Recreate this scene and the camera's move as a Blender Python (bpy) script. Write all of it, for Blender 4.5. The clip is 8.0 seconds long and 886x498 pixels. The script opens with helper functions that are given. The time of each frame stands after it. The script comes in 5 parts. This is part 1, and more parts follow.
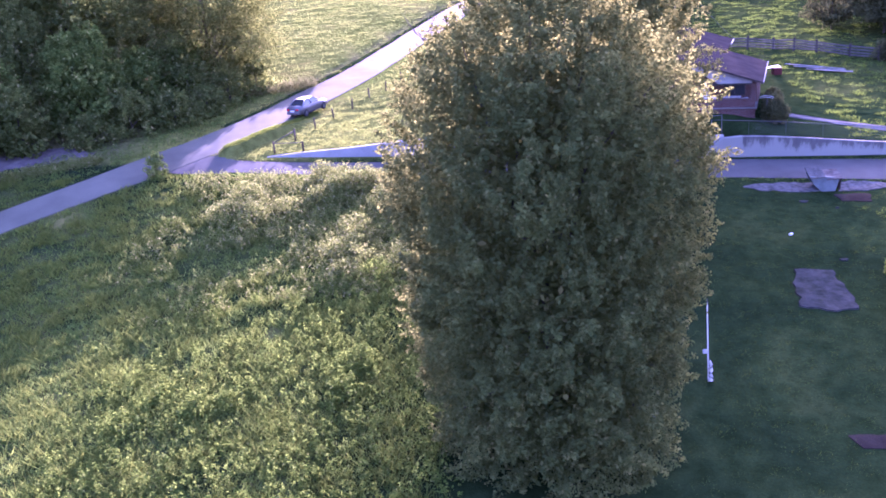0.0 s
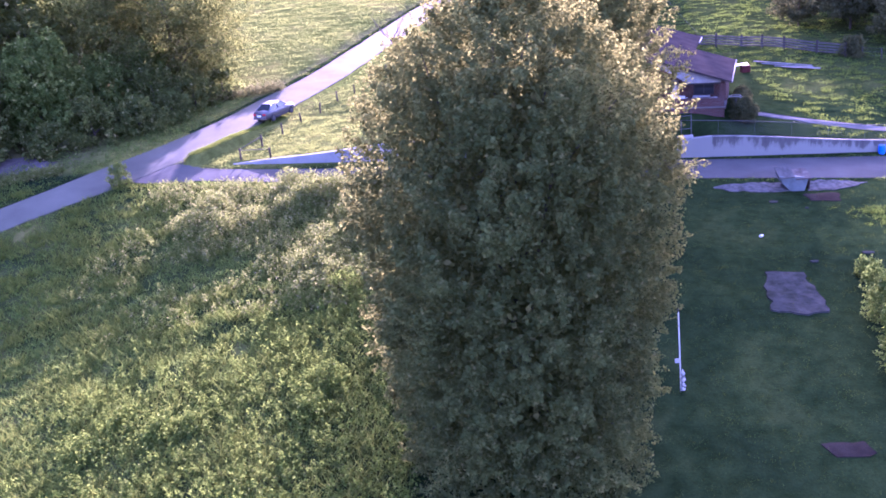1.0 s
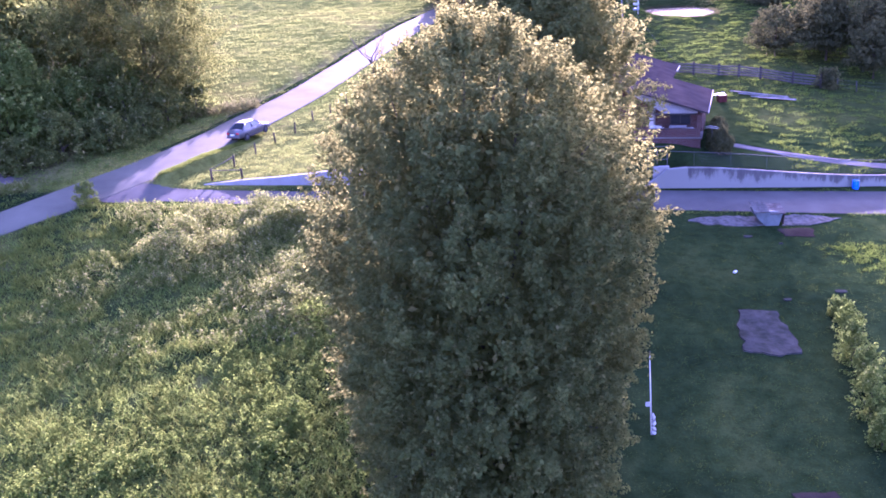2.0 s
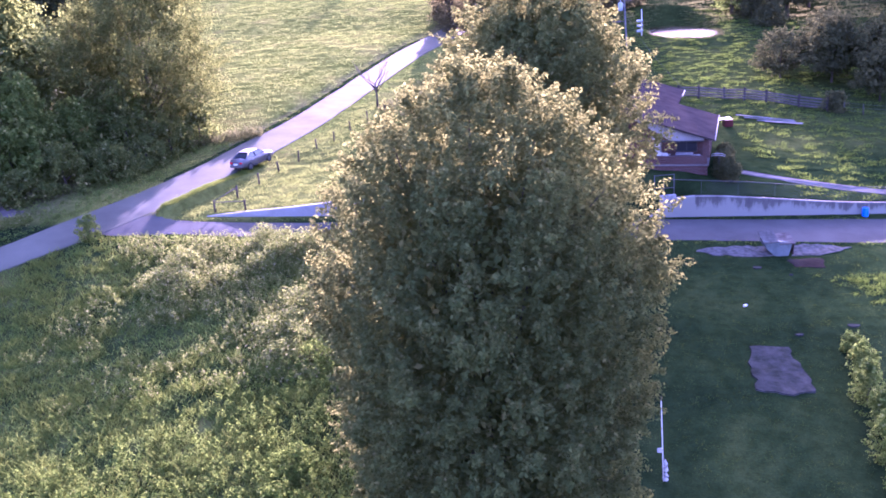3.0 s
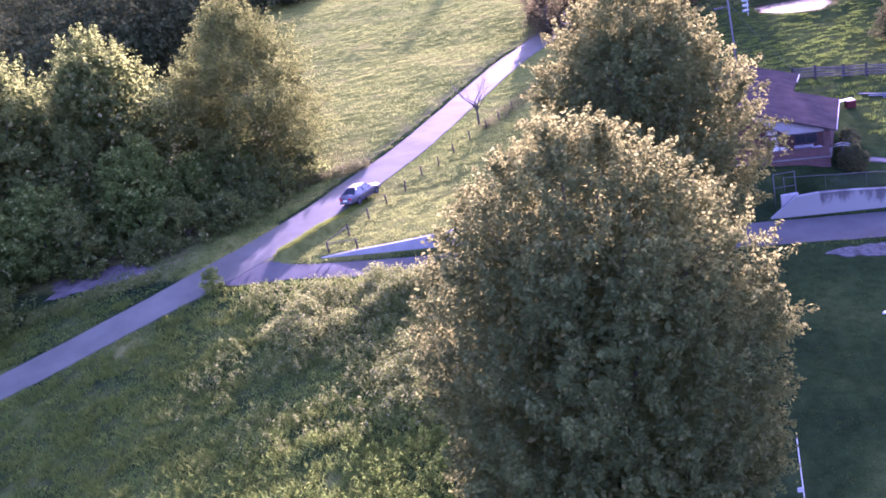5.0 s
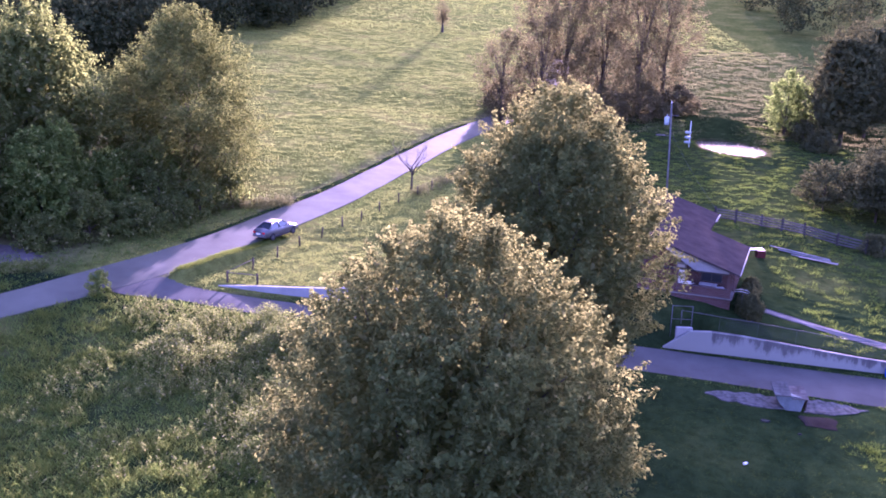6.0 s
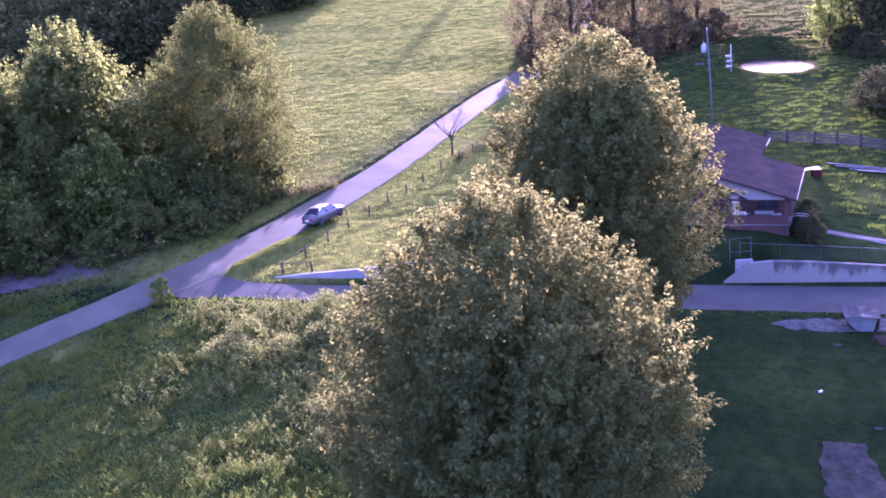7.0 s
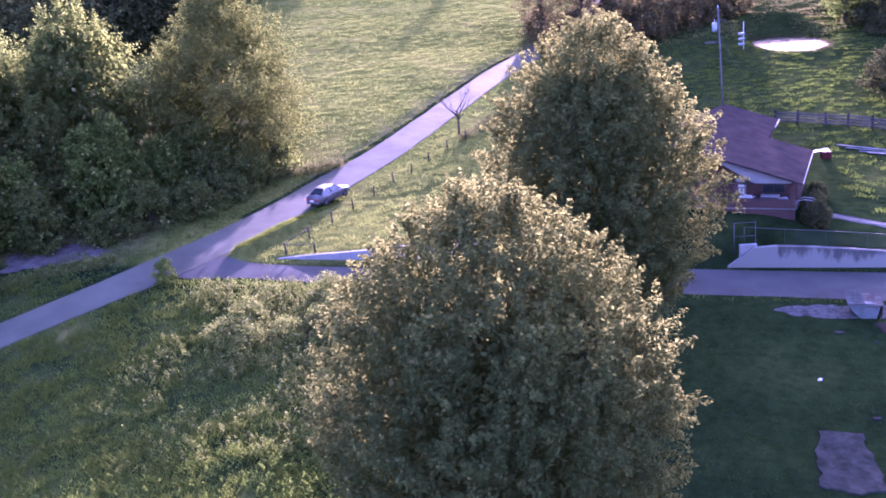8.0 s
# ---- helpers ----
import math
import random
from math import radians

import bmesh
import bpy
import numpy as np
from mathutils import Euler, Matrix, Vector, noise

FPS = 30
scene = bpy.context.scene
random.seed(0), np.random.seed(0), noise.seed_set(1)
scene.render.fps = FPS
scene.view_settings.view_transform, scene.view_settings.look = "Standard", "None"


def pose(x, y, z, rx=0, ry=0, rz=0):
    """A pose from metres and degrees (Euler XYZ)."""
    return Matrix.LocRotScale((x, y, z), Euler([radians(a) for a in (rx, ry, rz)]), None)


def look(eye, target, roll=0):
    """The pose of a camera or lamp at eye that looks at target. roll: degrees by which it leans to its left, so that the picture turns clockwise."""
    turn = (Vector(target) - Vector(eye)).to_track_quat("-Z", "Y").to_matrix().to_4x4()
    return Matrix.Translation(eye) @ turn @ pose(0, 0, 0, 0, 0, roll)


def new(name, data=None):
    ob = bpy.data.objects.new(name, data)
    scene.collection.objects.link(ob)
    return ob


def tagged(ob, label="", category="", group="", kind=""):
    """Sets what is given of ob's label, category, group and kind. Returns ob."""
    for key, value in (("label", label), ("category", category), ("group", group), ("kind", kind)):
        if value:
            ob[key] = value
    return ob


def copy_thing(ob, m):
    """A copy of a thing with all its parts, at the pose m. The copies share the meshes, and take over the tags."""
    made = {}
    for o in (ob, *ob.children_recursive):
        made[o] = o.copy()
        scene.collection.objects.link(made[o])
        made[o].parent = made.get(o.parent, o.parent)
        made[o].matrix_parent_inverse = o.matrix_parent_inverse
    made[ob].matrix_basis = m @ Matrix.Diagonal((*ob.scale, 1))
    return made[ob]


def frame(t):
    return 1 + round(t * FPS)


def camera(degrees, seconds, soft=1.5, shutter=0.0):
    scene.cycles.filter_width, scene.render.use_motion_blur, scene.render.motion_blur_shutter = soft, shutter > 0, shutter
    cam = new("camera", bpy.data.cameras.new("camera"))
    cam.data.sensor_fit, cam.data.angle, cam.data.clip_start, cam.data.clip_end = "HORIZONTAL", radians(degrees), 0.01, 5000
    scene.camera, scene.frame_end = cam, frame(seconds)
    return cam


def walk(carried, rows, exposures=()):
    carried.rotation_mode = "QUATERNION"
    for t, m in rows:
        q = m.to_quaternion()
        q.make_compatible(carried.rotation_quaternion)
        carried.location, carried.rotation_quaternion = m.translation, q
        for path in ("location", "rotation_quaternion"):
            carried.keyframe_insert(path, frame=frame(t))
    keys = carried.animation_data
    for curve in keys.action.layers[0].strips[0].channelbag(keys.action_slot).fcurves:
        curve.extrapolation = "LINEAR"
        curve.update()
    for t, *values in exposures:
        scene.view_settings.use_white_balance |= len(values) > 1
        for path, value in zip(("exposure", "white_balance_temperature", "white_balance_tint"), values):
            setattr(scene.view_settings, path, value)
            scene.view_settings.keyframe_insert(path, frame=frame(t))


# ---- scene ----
cam = camera(55.2, 8.0, 1.75)
PATH = [
    (0, (5.866, -7.167, 17.293), (5.744, -5.285, 16.627), -5.7),
    (0.5, (6.089, -6.733, 17.497), (6.005, -4.849, 16.833), -5.3),
    (1, (6.283, -6.178, 17.757), (6.217, -4.299, 17.076), -6.2),
    (1.5, (6.509, -5.607, 18.082), (6.455, -3.723, 17.411), -6.1),
    (2, (6.743, -4.996, 18.44), (6.732, -3.107, 17.784), -4.5),
    (2.2, (6.803, -4.784, 18.572), (6.808, -2.891, 17.926), -4.5),
    (3.3, (6.786, -3.703, 19.638), (6.734, -1.802, 19.02), -5.9),
    (3.5, (6.876, -3.6, 19.703), (6.785, -1.704, 19.074), -7.6),
    (4, (6.949, -3.227, 20.014), (6.81, -1.325, 19.41), -9.6),
    (4.2, (7.068, -3.08, 20.146), (6.872, -1.186, 19.533), -12.7),
    (5.3, (8.037, -2.559, 21.772), (7.727, -0.666, 21.207), -12.1),
    (5.5, (8.32, -2.401, 21.801), (8.034, -0.494, 21.269), -10.8),
    (6, (9.039, -2.095, 21.917), (8.931, -0.155, 21.443), 1.9),
    (6.5, (9.479, -1.901, 22.149), (9.348, 0.028, 21.636), -0.6),
    (7, (9.782, -1.809, 22.45), (9.537, 0.096, 21.889), -6.7),
    (7.5, (10.166, -1.658, 22.723), (9.883, 0.226, 22.115), -8.5),
    (8, (10.656, -1.411, 22.985), (10.376, 0.471, 22.369), -6.7),
]
walk(cam, [(t, look(eye, target, roll)) for t, eye, target, roll in PATH], [(0, 3.78, 4950, 84), (4.2, 3.78, 5000, 86), (5.5, 3.45, 5050, 88), (6, 3.36, 5050, 88), (6.5, 3.42, 5000, 88), (8, 3.42, 4950, 87)])

# ---- light ----
SUN = Vector((0.115, 0.97, 0.248)).normalized()
world = bpy.data.worlds.new("world")
scene.world = world
world.use_nodes = True
wn = world.node_tree.nodes
sky = wn.new("ShaderNodeTexSky")
sky.sky_type = "NISHITA"
sky.sun_disc = False
sky.sun_elevation = math.asin(SUN.z)
sky.sun_rotation = math.atan2(SUN.x, SUN.y)
sky.air_density, sky.dust_density, sky.ozone_density = 1.0, 2.5, 0.6
wn["Background"].inputs["Strength"].default_value = 0.15
world.node_tree.links.new(sky.outputs["Color"], wn["Background"].inputs["Color"])
sun = new("sun", bpy.data.lights.new("sun", "SUN"))
sun.data.energy, sun.data.angle, sun.data.color = 4.3, radians(0.6), (1.0, 0.84, 0.69)
sun.matrix_world = look(SUN * 300, (0, 0, 0))

rng = np.random.default_rng(7)


# ---- the lie of the land ----
def smooth(a, b, v):
    t = np.clip((v - a) / (b - a), 0, 1)
    return t * t * (3 - 2 * t)


ROAD = [(-140, 2), (-90, 20), (-60, 34.5), (-38, 49), (-28.4, 56.6), (-22.6, 62.3), (-18.8, 68.3), (-15.8, 74.8), (-12.7, 82.4), (-8.5, 91.4),
        (-3.5, 105.6), (3.1, 124.5), (7.8, 135.0), (13, 148), (20, 170), (24, 200)]
DRIVE = [(-17.6, 62.05), (-15.5, 61.95), (-13.5, 61.6), (-8, 60.9), (0, 60.6), (12, 59.95), (24, 59.35), (38, 58.5), (60, 57.8), (85, 57)]
POND = (47.3, 138.0, 5.0, 11.3)


def spline(points, step):
    """Points along a smooth line through the given ones."""
    p = np.array(points, float)
    out = []
    for i in range(len(p) - 1):
        a, b = p[i], p[i + 1]
        ta = (p[i + 1] - p[max(i - 1, 0)]) / 2
        tb = (p[min(i + 2, len(p) - 1)] - p[i]) / 2
        n = max(2, int(np.linalg.norm(b - a) / step))
        for k in range(n):
            s = k / n
            out.append((2 * s**3 - 3 * s**2 + 1) * a + (s**3 - 2 * s**2 + s) * ta + (3 * s**2 - 2 * s**3) * b + (s**3 - s**2) * tb)
    out.append(p[-1])
    return np.array(out)


def away(line, x, y):
    """The distance from a line, positive to its left (as it runs)."""
    x, y = np.asarray(x, float), np.asarray(y, float)
    best, side = np.full(x.shape, 1e9), np.zeros(x.shape)
    for a, b in zip(line[:-1], line[1:]):
        d = b - a
        s = np.clip(((x - a[0]) * d[0] + (y - a[1]) * d[1]) / (d @ d), 0, 1)
        ex, ey = x - a[0] - s * d[0], y - a[1] - s * d[1]
        r = np.hypot(ex, ey)
        near = r < best
        best = np.where(near, r, best)
        side = np.where(near, np.sign(d[0] * ey - d[1] * ex), side)
    return best * side


def road_half(y):
    """Half the road's width: narrow downhill, flared at the junction."""
    return np.interp(y, (30, 54, 60, 66, 80, 94, 130), (1.45, 1.5, 1.85, 2.4, 2.25, 2.12, 2.15))


road_line, drive_line = spline(ROAD, 1.2), spline(DRIVE, 1.2)
road_coarse, drive_coarse = spline(ROAD, 4), spline(DRIVE, 4)


def set_back(x):
    """How far the west wall stands back from the line of the east wall."""
    return np.interp(np.asarray(x, float), (-14, -10, -4.4, 10, 22), (1.95, 1.75, 1.6, 1.0, 0.0))


def terrace(x, y):
    ramp = smooth(9, 12, x) * smooth(27.3, 26.5, x)
    s = (1 - ramp) * smooth(62.02, 62.28, y - set_back(x)) + ramp * smooth(65.0, 68.5, y)
    east = smooth(0, 14, x)
    fade = east * smooth(105, 70, y) + (1 - east) * smooth(79, 63, y)
    return 1.75 * np.interp(x, (-16, -13, -9.1, -6.7, -4.45, -1, 3), (0, 0.06, 0.22, 0.34, 0.48, 0.75, 1)) * (1 - 0.47 * smooth(26, 42, x)) * s * fade


def base_height(x, y):
    x, y = np.asarray(x, float), np.asarray(y, float)
    xx, yy = np.clip(x, -70, 70), np.clip(y, -40, 400)
    z = 0.0875 * (yy - 62) - 0.07 * (xx - 10)
    z = z - 4.6 * smooth(0, -30, x) * smooth(66, 34, y)
    z = z + 0.05 * np.maximum(0, np.minimum(yy, 140) - 80) + 0.085 * np.maximum(0, yy - 140)
    z = z + terrace(x, y) + 1.0 * smooth(25, 45, x) * smooth(66, 100, y)
    return z


POND_Z = 6.75


def waves(x, y, scale, seed):
    """Cheap smooth noise between -1 and 1."""
    g = np.random.default_rng(seed)
    z = np.zeros(np.shape(x))
    for k in range(7):
        a, ph, f = g.uniform(0, 6.28), g.uniform(0, 6.28), g.uniform(0.6, 1.7) / scale
        z = z + np.sin((x * math.cos(a) + y * math.sin(a)) * f * 6.28 + ph + 1.3 * np.sin((y * math.cos(a) - x * math.sin(a)) * f * 4 + ph * 2))
    return z / 4


def height(x, y):
    x, y = np.asarray(x, float), np.asarray(y, float)
    z = base_height(x, y)
    r, d = away(road_coarse, x, y), away(drive_coarse, x, y)
    paved = np.minimum(np.abs(r) - road_half(y) - 0.3, np.abs(d) - 2.4)
    free = smooth(0.3, 2.5, paved)
    z = z + 0.55 * smooth(2.6, 4.6, r) * smooth(82, 92, y) * smooth(30, 12, r)
    # a mound of uncut grass between the road and the fence
    z = z + 0.68 * smooth(0.1, 0.9, -r - road_half(y)) * smooth(4.35, 4.0, -r) * smooth(63.9, 64.8, y) * smooth(76.5, 69, y) * smooth(-17.6, -16.9, x)
    field = smooth(72, 84, y)
    bump = (0.10 * waves(x, y, 2.2, 3) + 0.16 * waves(x, y, 5.5, 4)) * np.clip(0.7 + 0.7 * waves(x, y, 34, 6), 0.2, 1.4)
    z = z + free * (bump * (0.30 + 0.40 * smooth(60, 56, y) * smooth(2, -4, x) + 0.06 * field * smooth(26, 16, x)) + 0.18 * waves(x, y, 37, 5) * field)
    # trodden hummocks in the rear paddock
    tread = smooth(33.5, 37, x) * smooth(0.8, 2.2, y - 67.8 + 0.28 * (x - 36)) * smooth(150, 135, y)
    # low ripples of turf on the hill
    z = z + 0.05 * smooth(24, 18, x) * smooth(84, 92, y) * smooth(4, 7, r) * waves(0.5 * x, y, 2.1, 23)
    rough = smooth(16, 26, x) * smooth(140, 150, y) * smooth(240, 220, y)
    z = z + 0.22 * rough * waves(0.45 * x, y, 4.5, 21)
    z = z + tread * (0.10 * waves(0.55 * x, y, 1.7, 8) + 0.05 * waves(x, y, 1.5, 12)) * np.clip(0.75 + 0.6 * waves(x, y, 9, 13), 0.2, 1.3)
    e = np.hypot((x - POND[0]) / POND[2], (y - POND[1]) / POND[3])
    inside = smooth(1.5, 1.08, e)
    z = z * (1 - inside) + inside * (POND_Z + 0.06 * smooth(1.0, 1.25, e) - 0.5 * smooth(1.0, 0.85, e))
    return z


def ground_z(x, y):
    return float(height(np.array([x]), np.array([y]))[0])


# ---- materials ----
def material(name, rough=0.8, metal=0.0):
    m = bpy.data.materials.new(name)
    m.use_nodes = True
    p = m.node_tree.nodes["Principled BSDF"]
    p.inputs["Roughness"].default_value, p.inputs["Metallic"].default_value = rough, metal
    return m, m.node_tree.nodes, m.node_tree.links, p


def ramp(nodes, stops):
    r = nodes.new("ShaderNodeValToRGB")
    while len(r.color_ramp.elements) < len(stops):
        r.color_ramp.elements.new(0.5)
    for e, (pos, c) in zip(r.color_ramp.elements, stops):
        e.position, e.color = pos, (*c, 1)
    return r


def noise_node(nodes, links, scale, detail=4.0, rough=0.55, coords="Object", stretch=None):
    tc = nodes.new("ShaderNodeTexCoord")
    n = nodes.new("ShaderNodeTexNoise")
    n.inputs["Scale"].default_value, n.inputs["Detail"].default_value, n.inputs["Roughness"].default_value = scale, detail, rough
    if stretch:
        mp = nodes.new("ShaderNodeMapping")
        mp.inputs["Scale"].default_value = stretch
        links.new(tc.outputs[coords], mp.inputs["Vector"])
        links.new(mp.outputs["Vector"], n.inputs["Vector"])
    else:
        links.new(tc.outputs[coords], n.inputs["Vector"])
    return n


def bump_node(nodes, links, source, p, strength, distance):
    b = nodes.new("ShaderNodeBump")
    b.inputs["Strength"].default_value, b.inputs["Distance"].default_value = strength, distance
    links.new(source, b.inputs["Height"])
    links.new(b.outputs["Normal"], p.inputs["Normal"])


def mixed(nodes, links, fac, a, b, blend="MIX"):
    m = nodes.new("ShaderNodeMix")
    m.data_type, m.blend_type = "RGBA", blend
    for key, v in ((0, fac), (6, a), (7, b)):
        if isinstance(v, (int, float)):
            m.inputs[key].default_value = v
        elif isinstance(v, tuple):
            m.inputs[key].default_value = (*v, 1)
        else:
            links.new(v, m.inputs[key])
    return m.outputs[2]


def surface(name, dark, light, scale, fine=0.0, rough=0.8, metal=0.0, bump=0.3, dist=0.02, stretch=None, gloss=0.08):
    """A surface with broad stains and fine grain."""
    m, n, l, p = material(name, rough, metal)
    broad = noise_node(n, l, scale, 5, 0.6, "Object", stretch)
    r = ramp(n, [(0.3, dark), (0.7, light)])
    l.new(broad.outputs["Fac"], r.inputs["Fac"])
    grain = noise_node(n, l, fine or scale * 12, 3, 0.6, "Object", stretch)
    g = ramp(n, [(0.3, (0.72, 0.72, 0.72)), (0.7, (1.0, 1.0, 1.0))])
    l.new(grain.outputs["Fac"], g.inputs["Fac"])
    l.new(mixed(n, l, 0.8, r.outputs["Color"], g.outputs["Color"], "MULTIPLY"), p.inputs["Base Color"])
    p.inputs["Specular IOR Level"].default_value = gloss
    if bump:
        bump_node(n, l, grain.outputs["Fac"], p, bump, dist)
    return m


def leaf_material(name, stops, through_light=0.4, rough=0.45, glow=(0.32, 0.325, 0.08), gloss=0.0):
    """Leaves that vary one by one and let light through."""
    m, n, l, p = material(name, rough)
    geo = n.new("ShaderNodeNewGeometry")
    r = ramp(n, stops)
    l.new(geo.outputs["Random Per Island"], r.inputs["Fac"])
    broad = noise_node(n, l, 0.35, 2)
    b = ramp(n, [(0.35, (0.7, 0.75, 0.7)), (0.65, (1.1, 1.05, 0.9))])
    l.new(broad.outputs["Fac"], b.inputs["Fac"])
    c = mixed(n, l, 0.8, r.outputs["Color"], b.outputs["Color"], "MULTIPLY")
    l.new(c, p.inputs["Base Color"])
    p.inputs["Specular IOR Level"].default_value = gloss
    t = n.new("ShaderNodeBsdfTranslucent")
    l.new(mixed(n, l, 0.55, c, glow), t.inputs["Color"])
    mix = n.new("ShaderNodeMixShader")
    mix.inputs["Fac"].default_value = through_light
    l.new(p.outputs["BSDF"], mix.inputs[1])
    l.new(t.outputs["BSDF"], mix.inputs[2])
    l.new(mix.outputs["Shader"], n["Material Output"].inputs["Surface"])
    return m


M = {}
M["maple"] = leaf_material("maple_leaf", [(0.0, (0.021, 0.037, 0.014)), (0.5, (0.038, 0.057, 0.02)), (0.9, (0.066, 0.083, 0.03)), (1.0, (0.12, 0.11, 0.045))], 0.36, 0.5, (0.40, 0.39, 0.105), 0.0)
M["fine"] = leaf_material("fine_leaf", [(0.0, (0.028, 0.042, 0.013)), (0.6, (0.048, 0.066, 0.019)), (0.93, (0.085, 0.092, 0.03)), (1.0, (0.16, 0.14, 0.06))], 0.36, 0.5, (0.25, 0.28, 0.06), 0.0)
M["wood_leaf"] = leaf_material("woodland_leaf", [(0.0, (0.018, 0.032, 0.011)), (0.6, (0.038, 0.06, 0.018)), (0.92, (0.078, 0.092, 0.032)), (1.0, (0.22, 0.2, 0.09))], 0.38, 0.5, (0.36, 0.42, 0.09), 0.0)
M["far"] = leaf_material("far_leaf", [(0.0, (0.014, 0.022, 0.01)), (0.6, (0.026, 0.036, 0.015)), (1.0, (0.045, 0.05, 0.022))], 0.15, 0.6, (0.08, 0.09, 0.03))
M["dusk"] = leaf_material("dusky_leaf", [(0.0, (0.024, 0.032, 0.016)), (0.6, (0.042, 0.05, 0.022)), (1.0, (0.075, 0.075, 0.034))], 0.28, 0.55, (0.13, 0.135, 0.045))
M["under"] = leaf_material("shrub_leaf", [(0.0, (0.016, 0.036, 0.010)), (0.6, (0.046, 0.078, 0.02)), (0.9, (0.10, 0.125, 0.038)), (1.0, (0.24, 0.24, 0.09))], 0.42, 0.5, (0.32, 0.42, 0.08), 0.0)
M["autumn"] = leaf_material("turning_leaf", [(0.0, (0.028, 0.030, 0.017)), (0.6, (0.05, 0.048, 0.026)), (0.93, (0.08, 0.066, 0.036)), (1.0, (0.18, 0.15, 0.08))], 0.36, 0.5, (0.24, 0.22, 0.075))
M["weed"] = leaf_material("weed_leaf", [(0.0, (0.03, 0.06, 0.012)), (0.55, (0.062, 0.096, 0.02)), (0.82, (0.12, 0.13, 0.05)), (1.0, (0.25, 0.225, 0.13))], 0.40, 0.5, (0.30, 0.325, 0.085), 0.0)
M["herb"] = leaf_material("herb_leaf", [(0.0, (0.022, 0.05, 0.009)), (0.6, (0.048, 0.082, 0.016)), (0.9, (0.09, 0.12, 0.028)), (1.0, (0.15, 0.165, 0.055))], 0.38, 0.5, (0.235, 0.30, 0.05))
M["paddock"] = leaf_material("paddock_blade", [(0.0, (0.016, 0.042, 0.009)), (0.6, (0.03, 0.066, 0.013)), (1.0, (0.07, 0.095, 0.02))], 0.4, 0.6, (0.19, 0.26, 0.035), 0.0)
M["blade"] = leaf_material("grass_blade", [(0.0, (0.02, 0.05, 0.013)), (0.6, (0.038, 0.08, 0.02)), (1.0, (0.08, 0.11, 0.03))], 0.45, 0.6, (0.25, 0.32, 0.06), 0.0)
M["hay"] = leaf_material("pasture_blade", [(0.0, (0.076, 0.096, 0.022)), (0.6, (0.132, 0.146, 0.034)), (1.0, (0.2, 0.18, 0.055))], 0.45, 0.6, (0.30, 0.36, 0.085), 0.0)
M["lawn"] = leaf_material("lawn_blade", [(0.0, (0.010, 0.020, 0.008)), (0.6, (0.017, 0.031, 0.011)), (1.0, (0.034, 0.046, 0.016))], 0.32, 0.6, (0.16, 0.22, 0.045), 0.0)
M["tussock"] = leaf_material("tussock_blade", [(0.0, (0.026, 0.052, 0.01)), (0.6, (0.05, 0.08, 0.016)), (1.0, (0.10, 0.11, 0.03))], 0.45, 0.6, (0.24, 0.29, 0.05), 0.0)
M["brush"] = leaf_material("dead_brush", [(0.0, (0.045, 0.058, 0.02)), (0.6, (0.078, 0.09, 0.034)), (1.0, (0.14, 0.135, 0.06))], 0.4, 0.7, (0.25, 0.24, 0.09), 0.0)
M["bark"] = surface("bark", (0.034, 0.029, 0.022), (0.08, 0.068, 0.052), 1.6, 14, 0.9, 0, 0.6, 0.05, (1, 1, 0.25))
M["asphalt"] = surface("asphalt", (0.051, 0.054, 0.042), (0.084, 0.087, 0.068), 0.22, 40, 0.9, 0, 0.25, 0.01, None, 0.04)
M["drive"] = surface("drive_asphalt", (0.040, 0.041, 0.037), (0.064, 0.066, 0.060), 0.3, 40, 0.9, 0, 0.25, 0.01, None, 0.04)
M["concrete"] = surface("pale_concrete", (0.07, 0.067, 0.064), (0.13, 0.124, 0.118), 0.7, 18, 0.85, 0, 0.25, 0.01, None, 0.0)
M["whitewash"] = surface("whitewash", (0.15, 0.15, 0.15), (0.22, 0.22, 0.22), 0.5, 16, 0.85, 0, 0.25, 0.01)
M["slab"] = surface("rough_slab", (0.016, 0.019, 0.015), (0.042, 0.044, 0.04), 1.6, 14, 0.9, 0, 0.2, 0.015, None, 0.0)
M["rubble"] = surface("broken_concrete", (0.022, 0.024, 0.022), (0.085, 0.088, 0.085), 2.4, 14, 0.9, 0, 0.4, 0.02, None, 0.0)
# Bare dirt darkened further, for shade that is missing beside the coop.
M["dirt"] = surface("bare_dirt", (0.012, 0.010, 0.009), (0.03, 0.025, 0.021), 0.5, 12, 0.95, 0, 0.5, 0.03, None, 0.0)
M["gravel"] = surface("lay_by_gravel", (0.045, 0.04, 0.036), (0.10, 0.09, 0.082), 1.2, 16, 0.95, 0, 0.5, 0.03, None, 0.0)
M["white"] = surface("white_paint", (0.42, 0.42, 0.41), (0.58, 0.58, 0.57), 1.4, 20, 0.5, 0, 0.05, 0.003)
M["grey_wood"] = surface("weathered_wood", (0.04, 0.037, 0.034), (0.10, 0.092, 0.085), 2.0, 25, 0.9, 0, 0.4, 0.01, (1, 1, 0.3), 0.0)
M["fence_wood"] = surface("fence_boards", (0.028, 0.026, 0.026), (0.062, 0.058, 0.056), 2.0, 25, 0.9, 0, 0.4, 0.01, (1, 1, 0.3))
M["dark_post"] = surface("dark_post_wood", (0.018, 0.016, 0.016), (0.04, 0.036, 0.034), 2.0, 25, 0.9, 0, 0.4, 0.01, (1, 1, 0.3), 0.0)
M["lid_wood"] = surface("bleached_boards", (0.04, 0.042, 0.04), (0.085, 0.087, 0.083), 2.0, 25, 0.9, 0, 0.4, 0.01, (1, 0.3, 1), 0.0)
